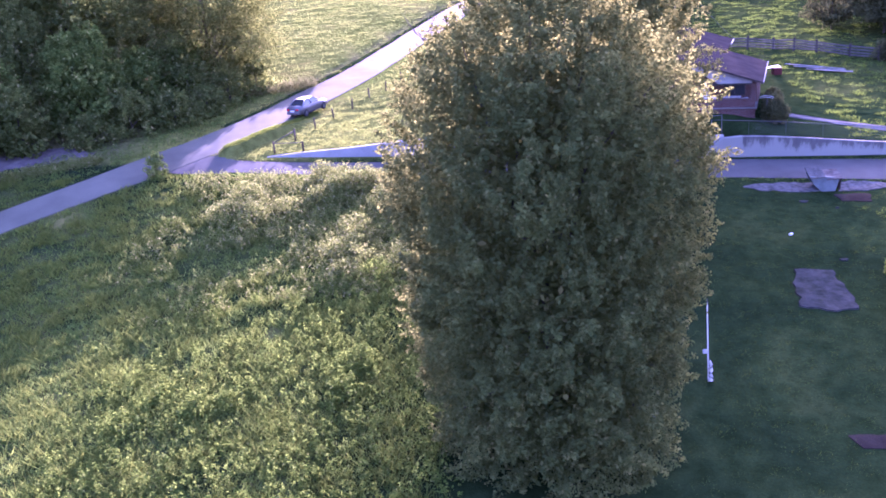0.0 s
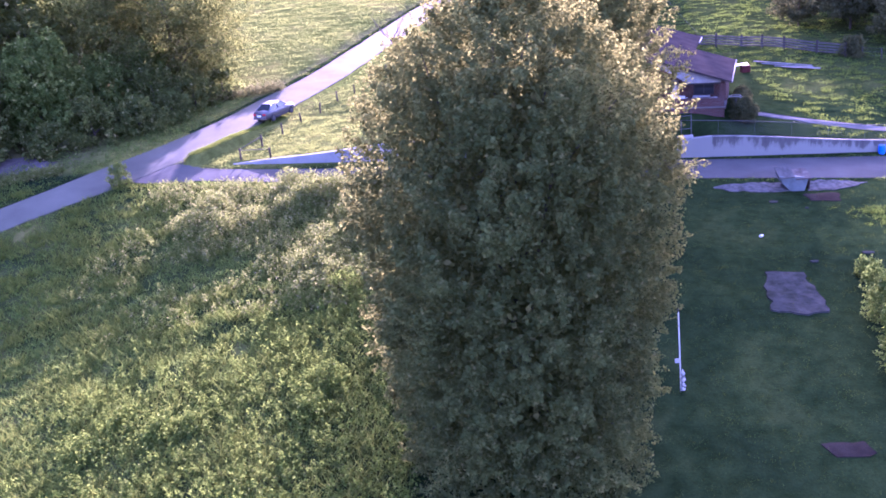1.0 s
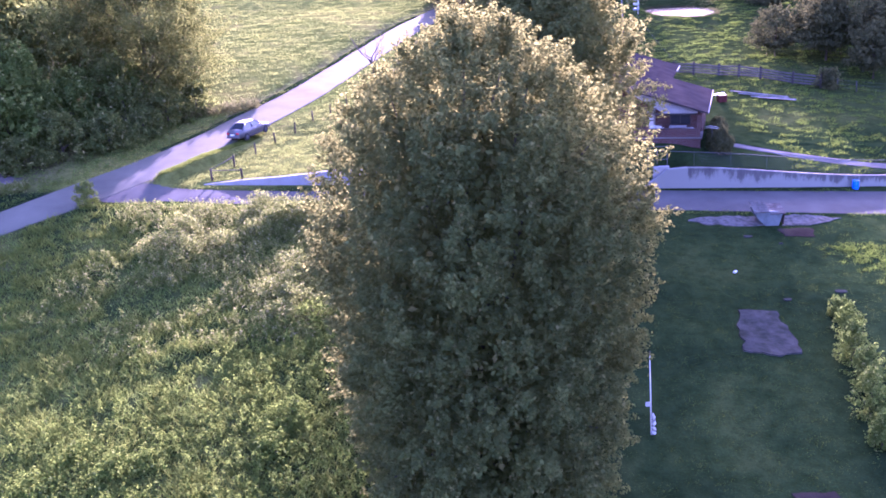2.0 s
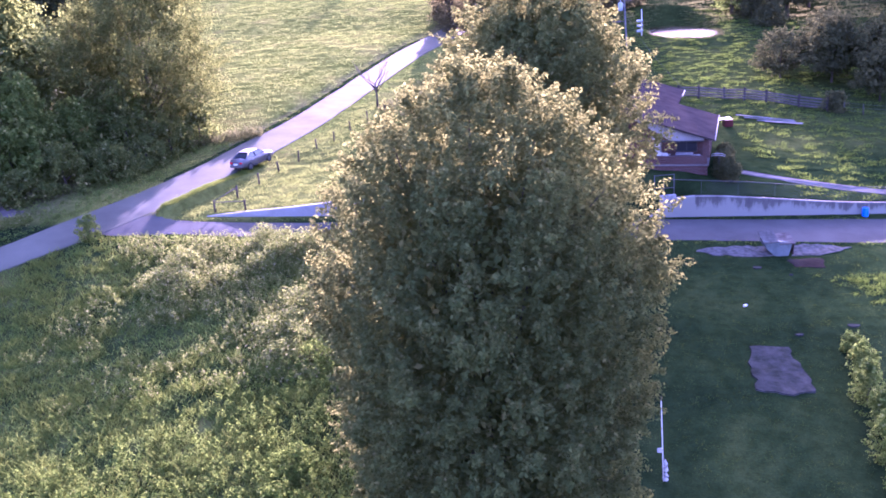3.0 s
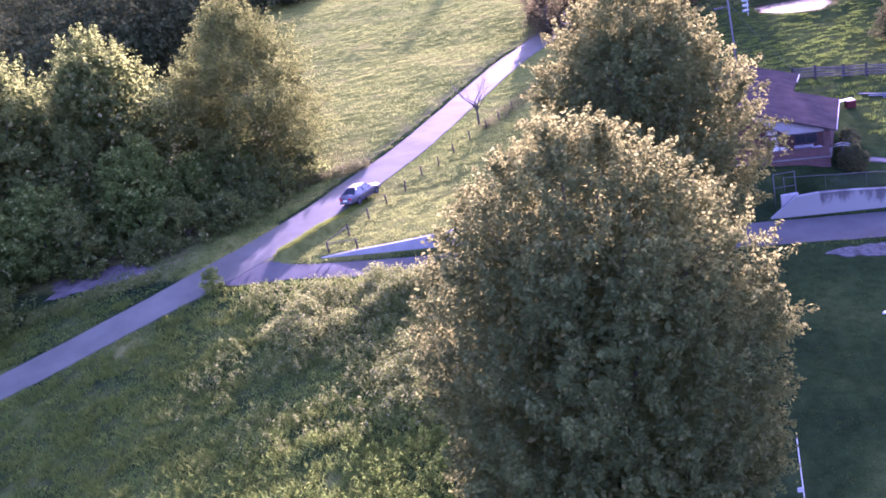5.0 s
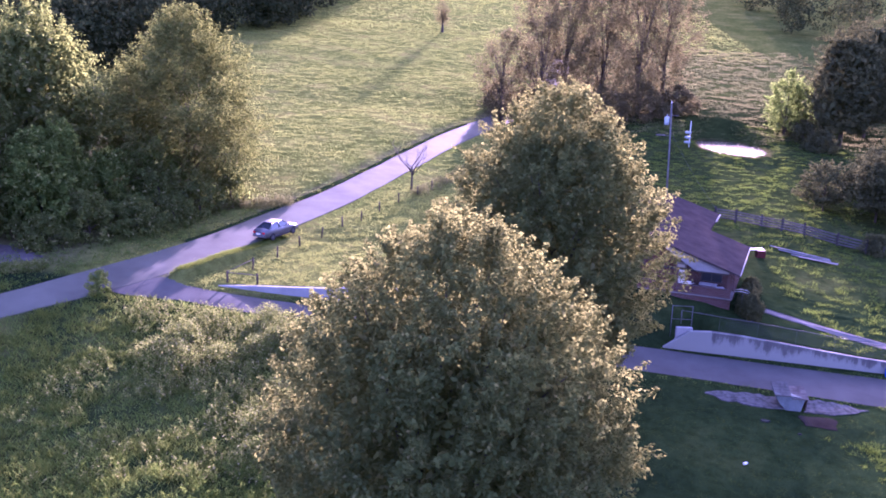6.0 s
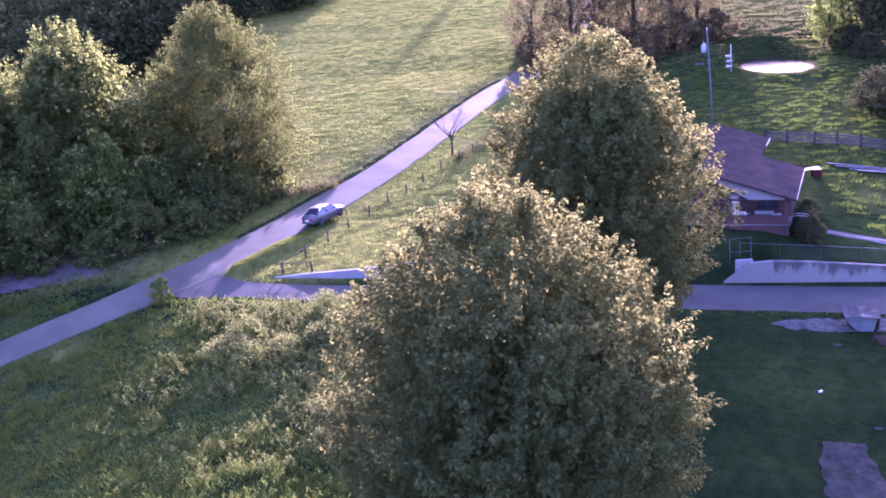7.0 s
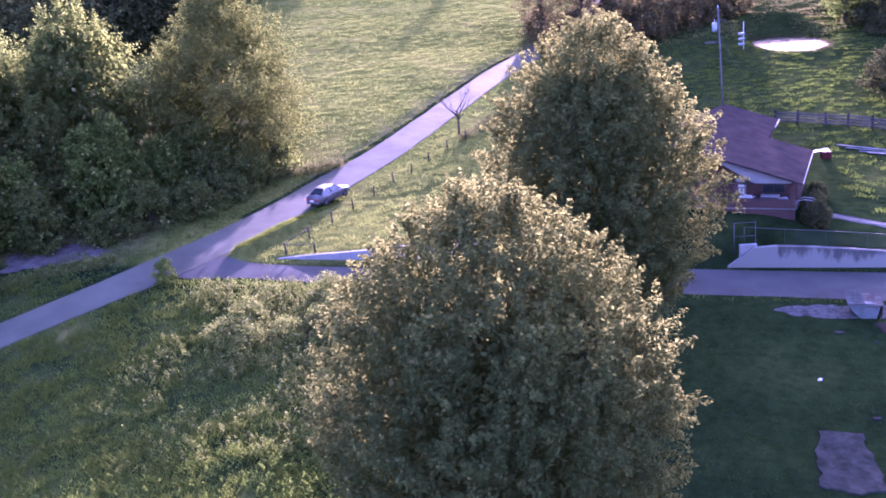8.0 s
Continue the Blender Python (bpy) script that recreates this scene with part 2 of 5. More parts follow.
M["pole_wood"] = surface("silvered_pole", (0.06, 0.06, 0.06), (0.12, 0.12, 0.118), 2.0, 25, 0.9, 0, 0.4, 0.01, (1, 1, 0.3), 0.0)
M["plank"] = surface("bleached_plank", (0.06, 0.065, 0.066), (0.16, 0.168, 0.17), 2.0, 25, 0.9, 0, 0.4, 0.01, (0.3, 1, 1), 0.02)
M["post"] = surface("post_wood", (0.024, 0.019, 0.016), (0.06, 0.048, 0.04), 3.0, 25, 0.9, 0, 0.4, 0.01, (1, 1, 0.3))
M["steel"] = surface("galvanised_steel", (0.05, 0.052, 0.054), (0.085, 0.087, 0.09), 3.0, 40, 0.7, 0.3, 0.05, 0.002)
M["rubber"] = surface("rubber", (0.015, 0.015, 0.015), (0.03, 0.03, 0.03), 4.0, 30, 0.8, 0, 0.1, 0.002)
M["dark"] = surface("dark_plastic", (0.02, 0.02, 0.022), (0.05, 0.05, 0.05), 4.0, 30, 0.5, 0, 0.0)
M["red"] = surface("red_paint", (0.035, 0.008, 0.008), (0.06, 0.013, 0.012), 2.0, 30, 0.5, 0, 0.05, 0.002)
M["blue"] = surface("blue_plastic", (0.02, 0.10, 0.48), (0.04, 0.16, 0.62), 2.0, 30, 0.4, 0, 0.0)
M["tin"] = surface("galvanised_sheet", (0.16, 0.20, 0.22), (0.28, 0.33, 0.35), 1.5, 14, 0.6, 0.3, 0.1, 0.004)
M["coop"] = surface("coop_sheet", (0.055, 0.07, 0.075), (0.10, 0.12, 0.125), 1.5, 14, 0.8, 0.0, 0.1, 0.004, None, 0.02)
M["fabric"] = surface("pale_cloth", (0.2, 0.2, 0.21), (0.38, 0.38, 0.39), 4.0, 60, 0.9, 0, 0.2, 0.004)
M["water"], _n, _l, _p = material("pond_water", 0.16)
_p.inputs["Base Color"].default_value = (0.02, 0.03, 0.025, 1)
_p.inputs["IOR"].default_value = 1.33
bump_node(_n, _l, noise_node(_n, _l, 1.6, 3).outputs["Fac"], _p, 0.5, 0.06)
M["glass"], _n, _l, _p = material("car_glass", 0.05)
_p.inputs["Base Color"].default_value = (0.02, 0.024, 0.03, 1)
_p.inputs["Coat Weight"].default_value = 0.5
M["chrome"], _n, _l, _p = material("chrome", 0.15, 1.0)
_p.inputs["Base Color"].default_value = (0.7, 0.7, 0.72, 1)
M["lamp_red"], _n, _l, _p = material("tail_lamp", 0.2)
_p.inputs["Base Color"].default_value = (0.35, 0.01, 0.015, 1)
M["paint"], _n, _l, _p = material("car_paint", 0.42, 0.0)
_p.inputs["Coat Weight"].default_value, _p.inputs["Coat Roughness"].default_value = 0.25, 0.12
_r = ramp(_n, [(0.35, (0.035, 0.035, 0.04)), (0.7, (0.05, 0.05, 0.056))])
_l.new(noise_node(_n, _l, 1.5, 3).outputs["Fac"], _r.inputs["Fac"])
_l.new(_r.outputs["Color"], _p.inputs["Base Color"])


def stained_wall():
    """Whitewash with grime that ran down from the top."""
    m, n, l, p = material("stained_whitewash", 0.85)
    p.inputs["Specular IOR Level"].default_value = 0.06
    at = n.new("ShaderNodeAttribute")
    at.attribute_name = "drop"
    blot = noise_node(n, l, 0.55, 5, 0.72, "Object", (1, 1, 0.35))
    streak = noise_node(n, l, 1.0, 3, 0.6, "Object", (3.2, 1, 0.25))
    # grime sits below a clean lip and fades out towards the foot
    fall = n.new("ShaderNodeValToRGB")
    for _ in range(3):
        fall.color_ramp.elements.new(0.5)
    # 0.0 is the wall's top, darkened to hold down the sunlight on it
    for e, (pos, v) in zip(fall.color_ramp.elements, ((0.0, 0.95), (0.02, 0.3), (0.06, 1.0), (0.42, 0.62), (0.8, 0.0))):
        e.position, e.color = pos, (v, v, v, 1)
    l.new(at.outputs["Fac"], fall.inputs["Fac"])
    both = n.new("ShaderNodeMath")
    both.operation = "MULTIPLY_ADD"
    both.inputs[1].default_value = 0.22
    l.new(streak.outputs["Fac"], both.inputs[0])
    more = n.new("ShaderNodeMath")
    more.operation = "MULTIPLY"
    more.inputs[1].default_value = 1.7
    l.new(blot.outputs["Fac"], more.inputs[0])
    l.new(more.outputs[0], both.inputs[2])
    less = n.new("ShaderNodeMath")
    less.operation = "MULTIPLY_ADD"
    less.inputs[1].default_value = 0.55
    l.new(fall.outputs["Color"], less.inputs[0])
    l.new(both.outputs[0], less.inputs[2])
    span = n.new("ShaderNodeMapRange")
    span.inputs["From Min"].default_value, span.inputs["From Max"].default_value = 1.27, 1.72
    l.new(less.outputs[0], span.inputs["Value"])
    r = ramp(n, [(0.0, (0.125, 0.13, 0.122)), (0.25, (0.105, 0.108, 0.102)), (0.42, (0.062, 0.062, 0.06)), (1.0, (0.04, 0.04, 0.042))])
    l.new(span.outputs["Result"], r.inputs["Fac"])
    l.new(r.outputs["Color"], p.inputs["Base Color"])
    bump_node(n, l, noise_node(n, l, 14, 3).outputs["Fac"], p, 0.25, 0.01)
    return m


def brickwork():
    m, n, l, p = material("brickwork", 0.85)
    p.inputs["Specular IOR Level"].default_value = 0.06
    tc = n.new("ShaderNodeTexCoord")
    mp = n.new("ShaderNodeMapping")
    mp.inputs["Rotation"].default_value = (radians(90), 0, 0)
    b = n.new("ShaderNodeTexBrick")
    b.inputs["Scale"].default_value, b.inputs["Brick Width"].default_value, b.inputs["Row Height"].default_value = 1.0, 0.21, 0.075
    b.inputs["Mortar Size"].default_value = 0.008
    b.inputs["Color1"].default_value, b.inputs["Color2"].default_value = (0.034, 0.014, 0.012, 1), (0.058, 0.023, 0.019, 1)
    b.inputs["Mortar"].default_value = (0.11, 0.095, 0.09, 1)
    l.new(tc.outputs["Object"], mp.inputs["Vector"])
    l.new(mp.outputs["Vector"], b.inputs["Vector"])
    st = ramp(n, [(0.35, (0.75, 0.75, 0.75)), (0.65, (1, 1, 1))])
    l.new(noise_node(n, l, 0.8, 4).outputs["Fac"], st.inputs["Fac"])
    l.new(mixed(n, l, 0.8, b.outputs["Color"], st.outputs["Color"], "MULTIPLY"), p.inputs["Base Color"])
    bump_node(n, l, b.outputs["Fac"], p, -0.3, 0.01)
    return m


M["wall"], M["brick"] = stained_wall(), brickwork()
M["shingle"] = surface("roof_shingle", (0.027, 0.022, 0.022), (0.045, 0.037, 0.035), 0.9, 22, 0.95, 0, 0.5, 0.02, None, 0.0)


def ground_material():
    """Turf: lush or dry by its region, with patches and fine relief."""
    m, n, l, p = material("turf", 0.95)
    at = n.new("ShaderNodeAttribute")
    at.attribute_name = "region"
    sep = n.new("ShaderNodeSeparateColor")
    l.new(at.outputs["Color"], sep.inputs["Color"])
    patch, clump, fine = noise_node(n, l, 0.16, 5, 0.6), noise_node(n, l, 1.3, 4, 0.6), noise_node(n, l, 9, 4, 0.65)
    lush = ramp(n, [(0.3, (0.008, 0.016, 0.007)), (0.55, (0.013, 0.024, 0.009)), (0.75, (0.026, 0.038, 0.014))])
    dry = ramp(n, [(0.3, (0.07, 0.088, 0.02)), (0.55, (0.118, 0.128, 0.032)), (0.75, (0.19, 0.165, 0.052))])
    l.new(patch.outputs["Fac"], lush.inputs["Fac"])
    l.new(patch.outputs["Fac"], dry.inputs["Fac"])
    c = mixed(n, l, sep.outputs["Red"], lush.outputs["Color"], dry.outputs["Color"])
    k = ramp(n, [(0.3, (0.55, 0.6, 0.5)), (0.62, (1.1, 1.1, 1.05))])
    l.new(clump.outputs["Fac"], k.inputs["Fac"])
    c = mixed(n, l, 0.85, c, k.outputs["Color"], "MULTIPLY")
    f = ramp(n, [(0.35, (0.6, 0.6, 0.55)), (0.65, (1.1, 1.1, 1.1))])
    l.new(fine.outputs["Fac"], f.inputs["Fac"])
    c = mixed(n, l, 0.7, c, f.outputs["Color"], "MULTIPLY")
    soil = ramp(n, [(0.35, (0.05, 0.04, 0.027)), (0.65, (0.11, 0.088, 0.064))])
    l.new(clump.outputs["Fac"], soil.inputs["Fac"])
    c = mixed(n, l, sep.outputs["Green"], c, soil.outputs["Color"])
    l.new(c, p.inputs["Base Color"])
    add = n.new("ShaderNodeMath")
    l.new(clump.outputs["Fac"], add.inputs[0])
    l.new(fine.outputs["Fac"], add.inputs[1])
    bump_node(n, l, add.outputs[0], p, 0.45, 0.10)
    p.inputs["Specular IOR Level"].default_value = 0.0
    return m


M["turf"] = ground_material()


# ---- builders ----
def mesh_object(name, bm, mat, parent=None, label="", at=None):
    me = bpy.data.meshes.new(name)
    bm.to_mesh(me)
    bm.free()
    me.materials.append(mat)
    ob = new(name, me)
    if parent is not None:
        ob.parent = parent
    if at is not None:
        ob.matrix_basis = at
    if label:
        tagged(ob, label)
    return ob


def part(name, bm, mat, parent, label="", at=None):
    return mesh_object(name, bm, mat, parent, label, at)


def thing(name, at, label, category, group="", kind=""):
    ob = new(name)
    ob.matrix_basis = at
    return tagged(ob, label, category, group, kind)


def box(bm, lo, hi, m=None, bevel=0.0):
    """A box between two corners."""
    lo, hi = Vector(lo), Vector(hi)
    geom = bmesh.ops.create_cube(bm, size=1.0)
    verts = geom["verts"]
    bmesh.ops.scale(bm, vec=hi - lo, verts=verts)
    bmesh.ops.translate(bm, vec=(lo + hi) / 2, verts=verts)
    if bevel:
        edges = list({e for v in verts for e in v.link_edges})
        made = bmesh.ops.bevel(bm, geom=edges, offset=bevel, segments=1, affect="EDGES")
        verts = list({v for f in made["faces"] for v in f.verts} | {v for v in verts if v.is_valid})
    if m is not None:
        bmesh.ops.transform(bm, matrix=m, verts=verts)
    return bm


def prism(bm, outline, lo, hi, axis="y"):
    """An outline of (a, z) pairs drawn out along one axis from lo to hi."""
    def at(a, z, s):
        return (a, s, z) if axis == "y" else ((s, a, z) if axis == "x" else (a, z, s))
    one = [bm.verts.new(at(a, z, lo)) for a, z in outline]
    two = [bm.verts.new(at(a, z, hi)) for a, z in outline]
    bm.faces.new(one)
    bm.faces.new(two[::-1])
    for i in range(len(one)):
        j = (i + 1) % len(one)
        bm.faces.new((one[i], two[i], two[j], one[j]))
    bmesh.ops.recalc_face_normals(bm, faces=bm.faces)
    return bm


def tube(bm, pts, radii, sides=8):
    """A tapered tube along points."""
    rings = []
    for i, p in enumerate(pts):
        p = Vector(p)
        d = Vector(pts[min(i + 1, len(pts) - 1)]) - Vector(pts[max(i - 1, 0)])
        q = d.to_track_quat("Z", "Y")
        rings.append([bm.verts.new(p + q @ Vector((math.cos(a) * radii[i], math.sin(a) * radii[i], 0))) for a in (6.2832 * k / sides for k in range(sides))])
    for r, s in zip(rings[:-1], rings[1:]):
        for k in range(sides):
            j = (k + 1) % sides
            bm.faces.new((r[k], r[j], s[j], s[k])).smooth = True
    bm.faces.new(rings[0][::-1])
    bm.faces.new(rings[-1])
    return bm


def raw_object(name, verts, faces, mat, parent=None, at=None):
    """A mesh from arrays: faces all with the same number of corners."""
    me = bpy.data.meshes.new(name)
    n, k = faces.shape
    me.vertices.add(len(verts))
    me.vertices.foreach_set("co", np.ascontiguousarray(verts, dtype=np.float32).ravel())
    me.loops.add(n * k)
    me.loops.foreach_set("vertex_index", np.ascontiguousarray(faces, dtype=np.int32).ravel())
    me.polygons.add(n)
    me.polygons.foreach_set("loop_start", np.arange(0, n * k, k, dtype=np.int32))
    me.update(calc_edges=True)
    me.materials.append(mat)
    ob = new(name, me)
    if parent is not None:
        ob.parent = parent
    if at is not None:
        ob.matrix_basis = at
    return ob


def unit(a):
    return a / np.maximum(np.linalg.norm(a, axis=1, keepdims=True), 1e-9)


def leaves(name, centre, size, lean, mat, parent=None, slim=0.62, loose=1.0, g=rng):
    """Folded, pointed leaves at the given centres, facing roughly along lean."""
    n = len(centre)
    nor = unit(lean + g.normal(0, 0.55 * loose, (n, 3)))
    tan = unit(np.cross(nor, g.normal(0, 1, (n, 3))))
    bit = np.cross(nor, tan)
    s = size[:, None]
    v = np.empty((n, 4, 3))
    v[:, 0] = centre - tan * s * 0.5
    v[:, 1] = centre + bit * s * slim * 0.5 + nor * s * 0.12
    v[:, 2] = centre + tan * s * 0.55
    v[:, 3] = centre - bit * s * slim * 0.5 + nor * s * 0.12
    i = np.arange(n)[:, None] * 4
    f = np.concatenate([i + np.array([[0, 1, 2]]), i + np.array([[0, 2, 3]])])
    return raw_object(name, v.reshape(-1, 3), f, mat, parent)


def blades(name, root, tall, wide, mat, parent=None, bend=0.5, g=rng):
    """Grass blades: narrow pointed slips that lean over."""
    n = len(root)
    a = g.uniform(0, 6.283, n)
    side = np.stack([np.cos(a), np.sin(a), np.zeros(n)], 1) * (wide / 2)[:, None]
    b = g.uniform(0, 6.283, n)
    tip = np.stack([np.cos(b) * bend * tall, np.sin(b) * bend * tall, tall], 1)
    v = np.stack([root - side, root + side, root + tip], 1)
    return raw_object(name, v.reshape(-1, 3), np.arange(n * 3).reshape(-1, 3), mat, parent)


def crown_points(profile, clumps, per, spread, seed, inner=0.25, lobes=0.16, flat=0.75):
    """Leaf centres in clumps within an outline given as (height, radius) pairs, and the way they face."""
    g = np.random.default_rng(seed)
    hs, rs = np.array([p[0] for p in profile]), np.array([p[1] for p in profile])
    grid = np.linspace(hs[0], hs[-1], 200)
    weight = np.interp(grid, hs, rs) + 0.4
    z = g.choice(grid, clumps, p=weight / weight.sum()) + g.uniform(-0.1, 0.1, clumps)
    th = g.uniform(0, 6.283, clumps)
    ph = g.uniform(0, 6.283, 4)
    lob = 1 + lobes * (np.sin(3 * th + ph[0] + z * 0.5) * 0.5 + np.sin(5 * th + ph[1] - z * 0.8) * 0.4 + np.sin(2 * th + ph[2] + 1.4 * z) * 0.4)
    q = np.where(g.random(clumps) < inner, g.uniform(0.2, 0.8, clumps), g.uniform(0.82, 1.04, clumps))
    r = np.interp(z, hs, rs) * lob * q
    c = np.stack([np.cos(th) * r, np.sin(th) * r, z], 1)
    own = spread * g.uniform(0.6, 1.35, clumps)
    d = unit(g.normal(0, 1, (clumps, per, 3)).reshape(-1, 3)).reshape(clumps, per, 3) * (g.random((clumps, per, 1)) ** 0.45)
    d[:, :, 2] *= flat
    pts = c[:, None, :] + d * own[:, None, None]
    mid = np.array([0, 0, hs.mean()])
    face = unit(c - mid)[:, None, :] * 0.5 + d * 0.8 + np.array([0, 0, 0.45])
    return c, pts.reshape(-1, 3), unit(face.reshape(-1, 3))


def spray_points(profile, sprays, per, length, width, seed, inner=0.2, lobes=0.14):
    """Leaf centres along shoots that grow outwards and up from within an outline, and the way they face."""
    g = np.random.default_rng(seed)
    hs, rs = np.array([p[0] for p in profile]), np.array([p[1] for p in profile])
    grid = np.linspace(hs[0], hs[-1], 300)
    rad = np.interp(grid, hs, rs)
    weight = (rad + 0.5) * np.sqrt(1 + np.gradient(rad, grid) ** 2)
    z = g.choice(grid, sprays, p=weight / weight.sum())
    th = g.uniform(0, 6.283, sprays)
    ph = g.uniform(0, 6.283, 6)
    lob = 1 + lobes * (0.5 * np.sin(3 * th + ph[0] + 0.35 * z) + 0.5 * np.sin(5 * th + ph[1] - 0.9 * z) + 0.35 * np.sin(2 * th + ph[2] + 1.7 * z) + 0.3 * np.sin(9 * th + ph[3] + 2.3 * z))
    q = np.where(g.random(sprays) < inner, g.uniform(0.45, 0.85, sprays), g.uniform(0.84, 1.0, sprays))
    r = np.interp(z, hs, rs) * lob * q
    c = np.stack([np.cos(th) * r, np.sin(th) * r, z], 1)
    high = np.clip((z - hs[0]) / (hs[-1] - hs[0]), 0, 1)[:, None]
    out = np.stack([np.cos(th), np.sin(th), np.zeros(sprays)], 1)
    axis = unit(out * (1.0 - 0.55 * high) + np.array([0, 0, 1.0]) * (0.15 + 0.85 * high) + g.normal(0, 0.35, (sprays, 3)))
    own = length * g.uniform(0.55, 1.3, sprays)
    t = g.random((sprays, per))
    side = unit(g.normal(0, 1, (sprays * per, 3))).reshape(sprays, per, 3) * np.sqrt(g.random((sprays, per, 1)))
    spread = (width * g.uniform(0.7, 1.25, (sprays, 1)) * (1.05 - 0.75 * t))[:, :, None]
    pts = c[:, None, :] + axis[:, None, :] * ((t - 0.55) * own[:, None])[:, :, None] + side * spread
    face = side * 0.7 + axis[:, None, :] * 0.45 + np.array([0, 0, 0.5])
    return c, pts.reshape(-1, 3), unit(face.reshape(-1, 3))


def tree(name, x, y, top, profile, clumps, per, leaf, mat, label, category="tree", spread=0.9, seed=1, limbs=9, trunk=0.3, group="", inner=0.25,
         lobes=0.16, loose=1.0, slim=0.62, crown_label="", core=0.0, shoot=0.0):
    """A tree whose crown's outline is (share of the height, radius) pairs: trunk, limbs and a crown of single leaves."""
    g = np.random.default_rng(seed + 500)
    z0 = ground_z(x, y) - 0.1
    h = top - z0
    ob = thing(name, pose(x, y, z0), label, category, group)
    prof = [(f * h, r) for f, r in profile]
    if shoot:
        c, pts, face = spray_points(prof, clumps, per, shoot, spread, seed, inner, lobes)
    else:
        c, pts, face = crown_points(prof, clumps, per, spread, seed, inner, lobes)
    size = leaf * g.uniform(0.6, 1.3, len(pts))
    if core:
        # larger leaves fill the shaded middle of the crown
        hs, rs = np.array([p[0] for p in prof]), np.array([p[1] for p in prof])
        area = 3.14 * (0.78 * rs) ** 2
        volume = float(np.sum((area[1:] + area[:-1]) / 2 * np.diff(hs)))
        n = int(volume / 0.85 / (0.33 * core * core))
        z = g.uniform(hs[0] + 0.3, hs[-1] - 0.13 * h, n)
        a, q = g.uniform(0, 6.283, n), np.interp(z, hs, rs) * 0.78 * np.sqrt(g.random(n))
        pts = np.concatenate([pts, np.stack([np.cos(a) * q, np.sin(a) * q, z], 1)])
        face = np.concatenate([face, unit(g.normal(0, 1, (n, 3)))])
        size = np.concatenate([size, core * g.uniform(0.7, 1.2, n)])
    ob_leaves = leaves("crown", pts, size, face, mat, ob, slim, loose, g)
    if crown_label:
        tagged(ob_leaves, crown_label)
    wob = [(g.normal(0, 0.02 * h * s), g.normal(0, 0.02 * h * s)) for s in (0, 0.3, 0.6, 0.8, 1)]
    path = [(a, b, h * s * 0.74) for (a, b), s in zip(wob, (0, 0.3, 0.6, 0.8, 1))]
    part("trunk", tube(bmesh.new(), path, [trunk * 1.25, trunk, trunk * 0.65, trunk * 0.4, trunk * 0.1], 9), M["bark"], ob)
    for k in range(limbs):
        tip = Vector(c[g.integers(len(c))])
        s = min(0.85, max(0.15, (tip.z / h) * g.uniform(0.45, 0.75)))
        root = Vector((np.interp(s, (0, 0.3, 0.6, 0.8, 1), [w[0] for w in wob]), np.interp(s, (0, 0.3, 0.6, 0.8, 1), [w[1] for w in wob]), h * s * 0.74))
        mid = root.lerp(tip, 0.5) + Vector((g.normal(0, 0.2), g.normal(0, 0.2), 0.06 * h))
        w = trunk * 0.42 * (1 - s * 0.6)
        part("limb", tube(bmesh.new(), [root, mid, tip], [w, w * 0.6, w * 0.12], 6), M["bark"], ob)
    return ob


# ---- ground, road, drive, water ----
def spaced(lo, hi, step, reach_lo, reach_hi, extra=()):
    mid = list(np.arange(lo, hi + 1e-6, step)) + list(extra)
    s, v = step, hi
    while v < reach_hi:
        s *= 1.13
        v += s
        mid.append(v)
    s, v = step, lo
    while v > reach_lo:
        s *= 1.16
        v -= s
        mid.append(v)
    return np.array(sorted(set(np.round(mid, 3))))


gx = spaced(-62, 68, 0.65, -1500, 1500, np.arange(-18, -8, 0.22))
gy = spaced(14, 165, 0.65, -500, 3000, (62.02, 62.28, 62.15, *np.arange(63.2, 78, 0.26)))
GX, GY = np.meshgrid(gx, gy)
GY = GY + set_back(GX) * np.clip(1 - np.abs(GY - 62.15) / 8, 0, 1)
GZ = height(GX, GY)
idx = np.arange(GX.size).reshape(GX.shape)
quads = np.stack([idx[:-1, :-1].ravel(), idx[:-1, 1:].ravel(), idx[1:, 1:].ravel(), idx[1:, :-1].ravel()], 1)
ground = raw_object("ground", np.stack([GX.ravel(), GY.ravel(), GZ.ravel()], 1), quads, M["turf"])
tagged(ground, "rolling turf of yard, meadow and hillside pasture", "ground", kind="structure")
ground.data.polygons.foreach_set("use_smooth", np.ones(len(quads), dtype=bool))
fx, fy = GX.ravel(), GY.ravel()
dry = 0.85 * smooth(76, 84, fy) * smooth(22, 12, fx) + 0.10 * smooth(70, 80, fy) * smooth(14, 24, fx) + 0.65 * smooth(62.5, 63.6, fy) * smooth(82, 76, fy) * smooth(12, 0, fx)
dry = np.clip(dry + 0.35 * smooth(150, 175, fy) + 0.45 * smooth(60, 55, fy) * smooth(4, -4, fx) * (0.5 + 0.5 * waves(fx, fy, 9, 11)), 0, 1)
rr = away(road_coarse, fx, fy)
soil = 0.6 * smooth(2.0, 2.4, rr) * smooth(3.8, 3.0, rr) * smooth(78, 84, fy) + 0.35 * smooth(-24, -29, fx) * smooth(62, 66, fy) * smooth(135, 120, fy)
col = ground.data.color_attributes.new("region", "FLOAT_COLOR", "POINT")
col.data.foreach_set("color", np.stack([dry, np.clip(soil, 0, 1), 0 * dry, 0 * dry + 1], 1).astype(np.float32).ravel())


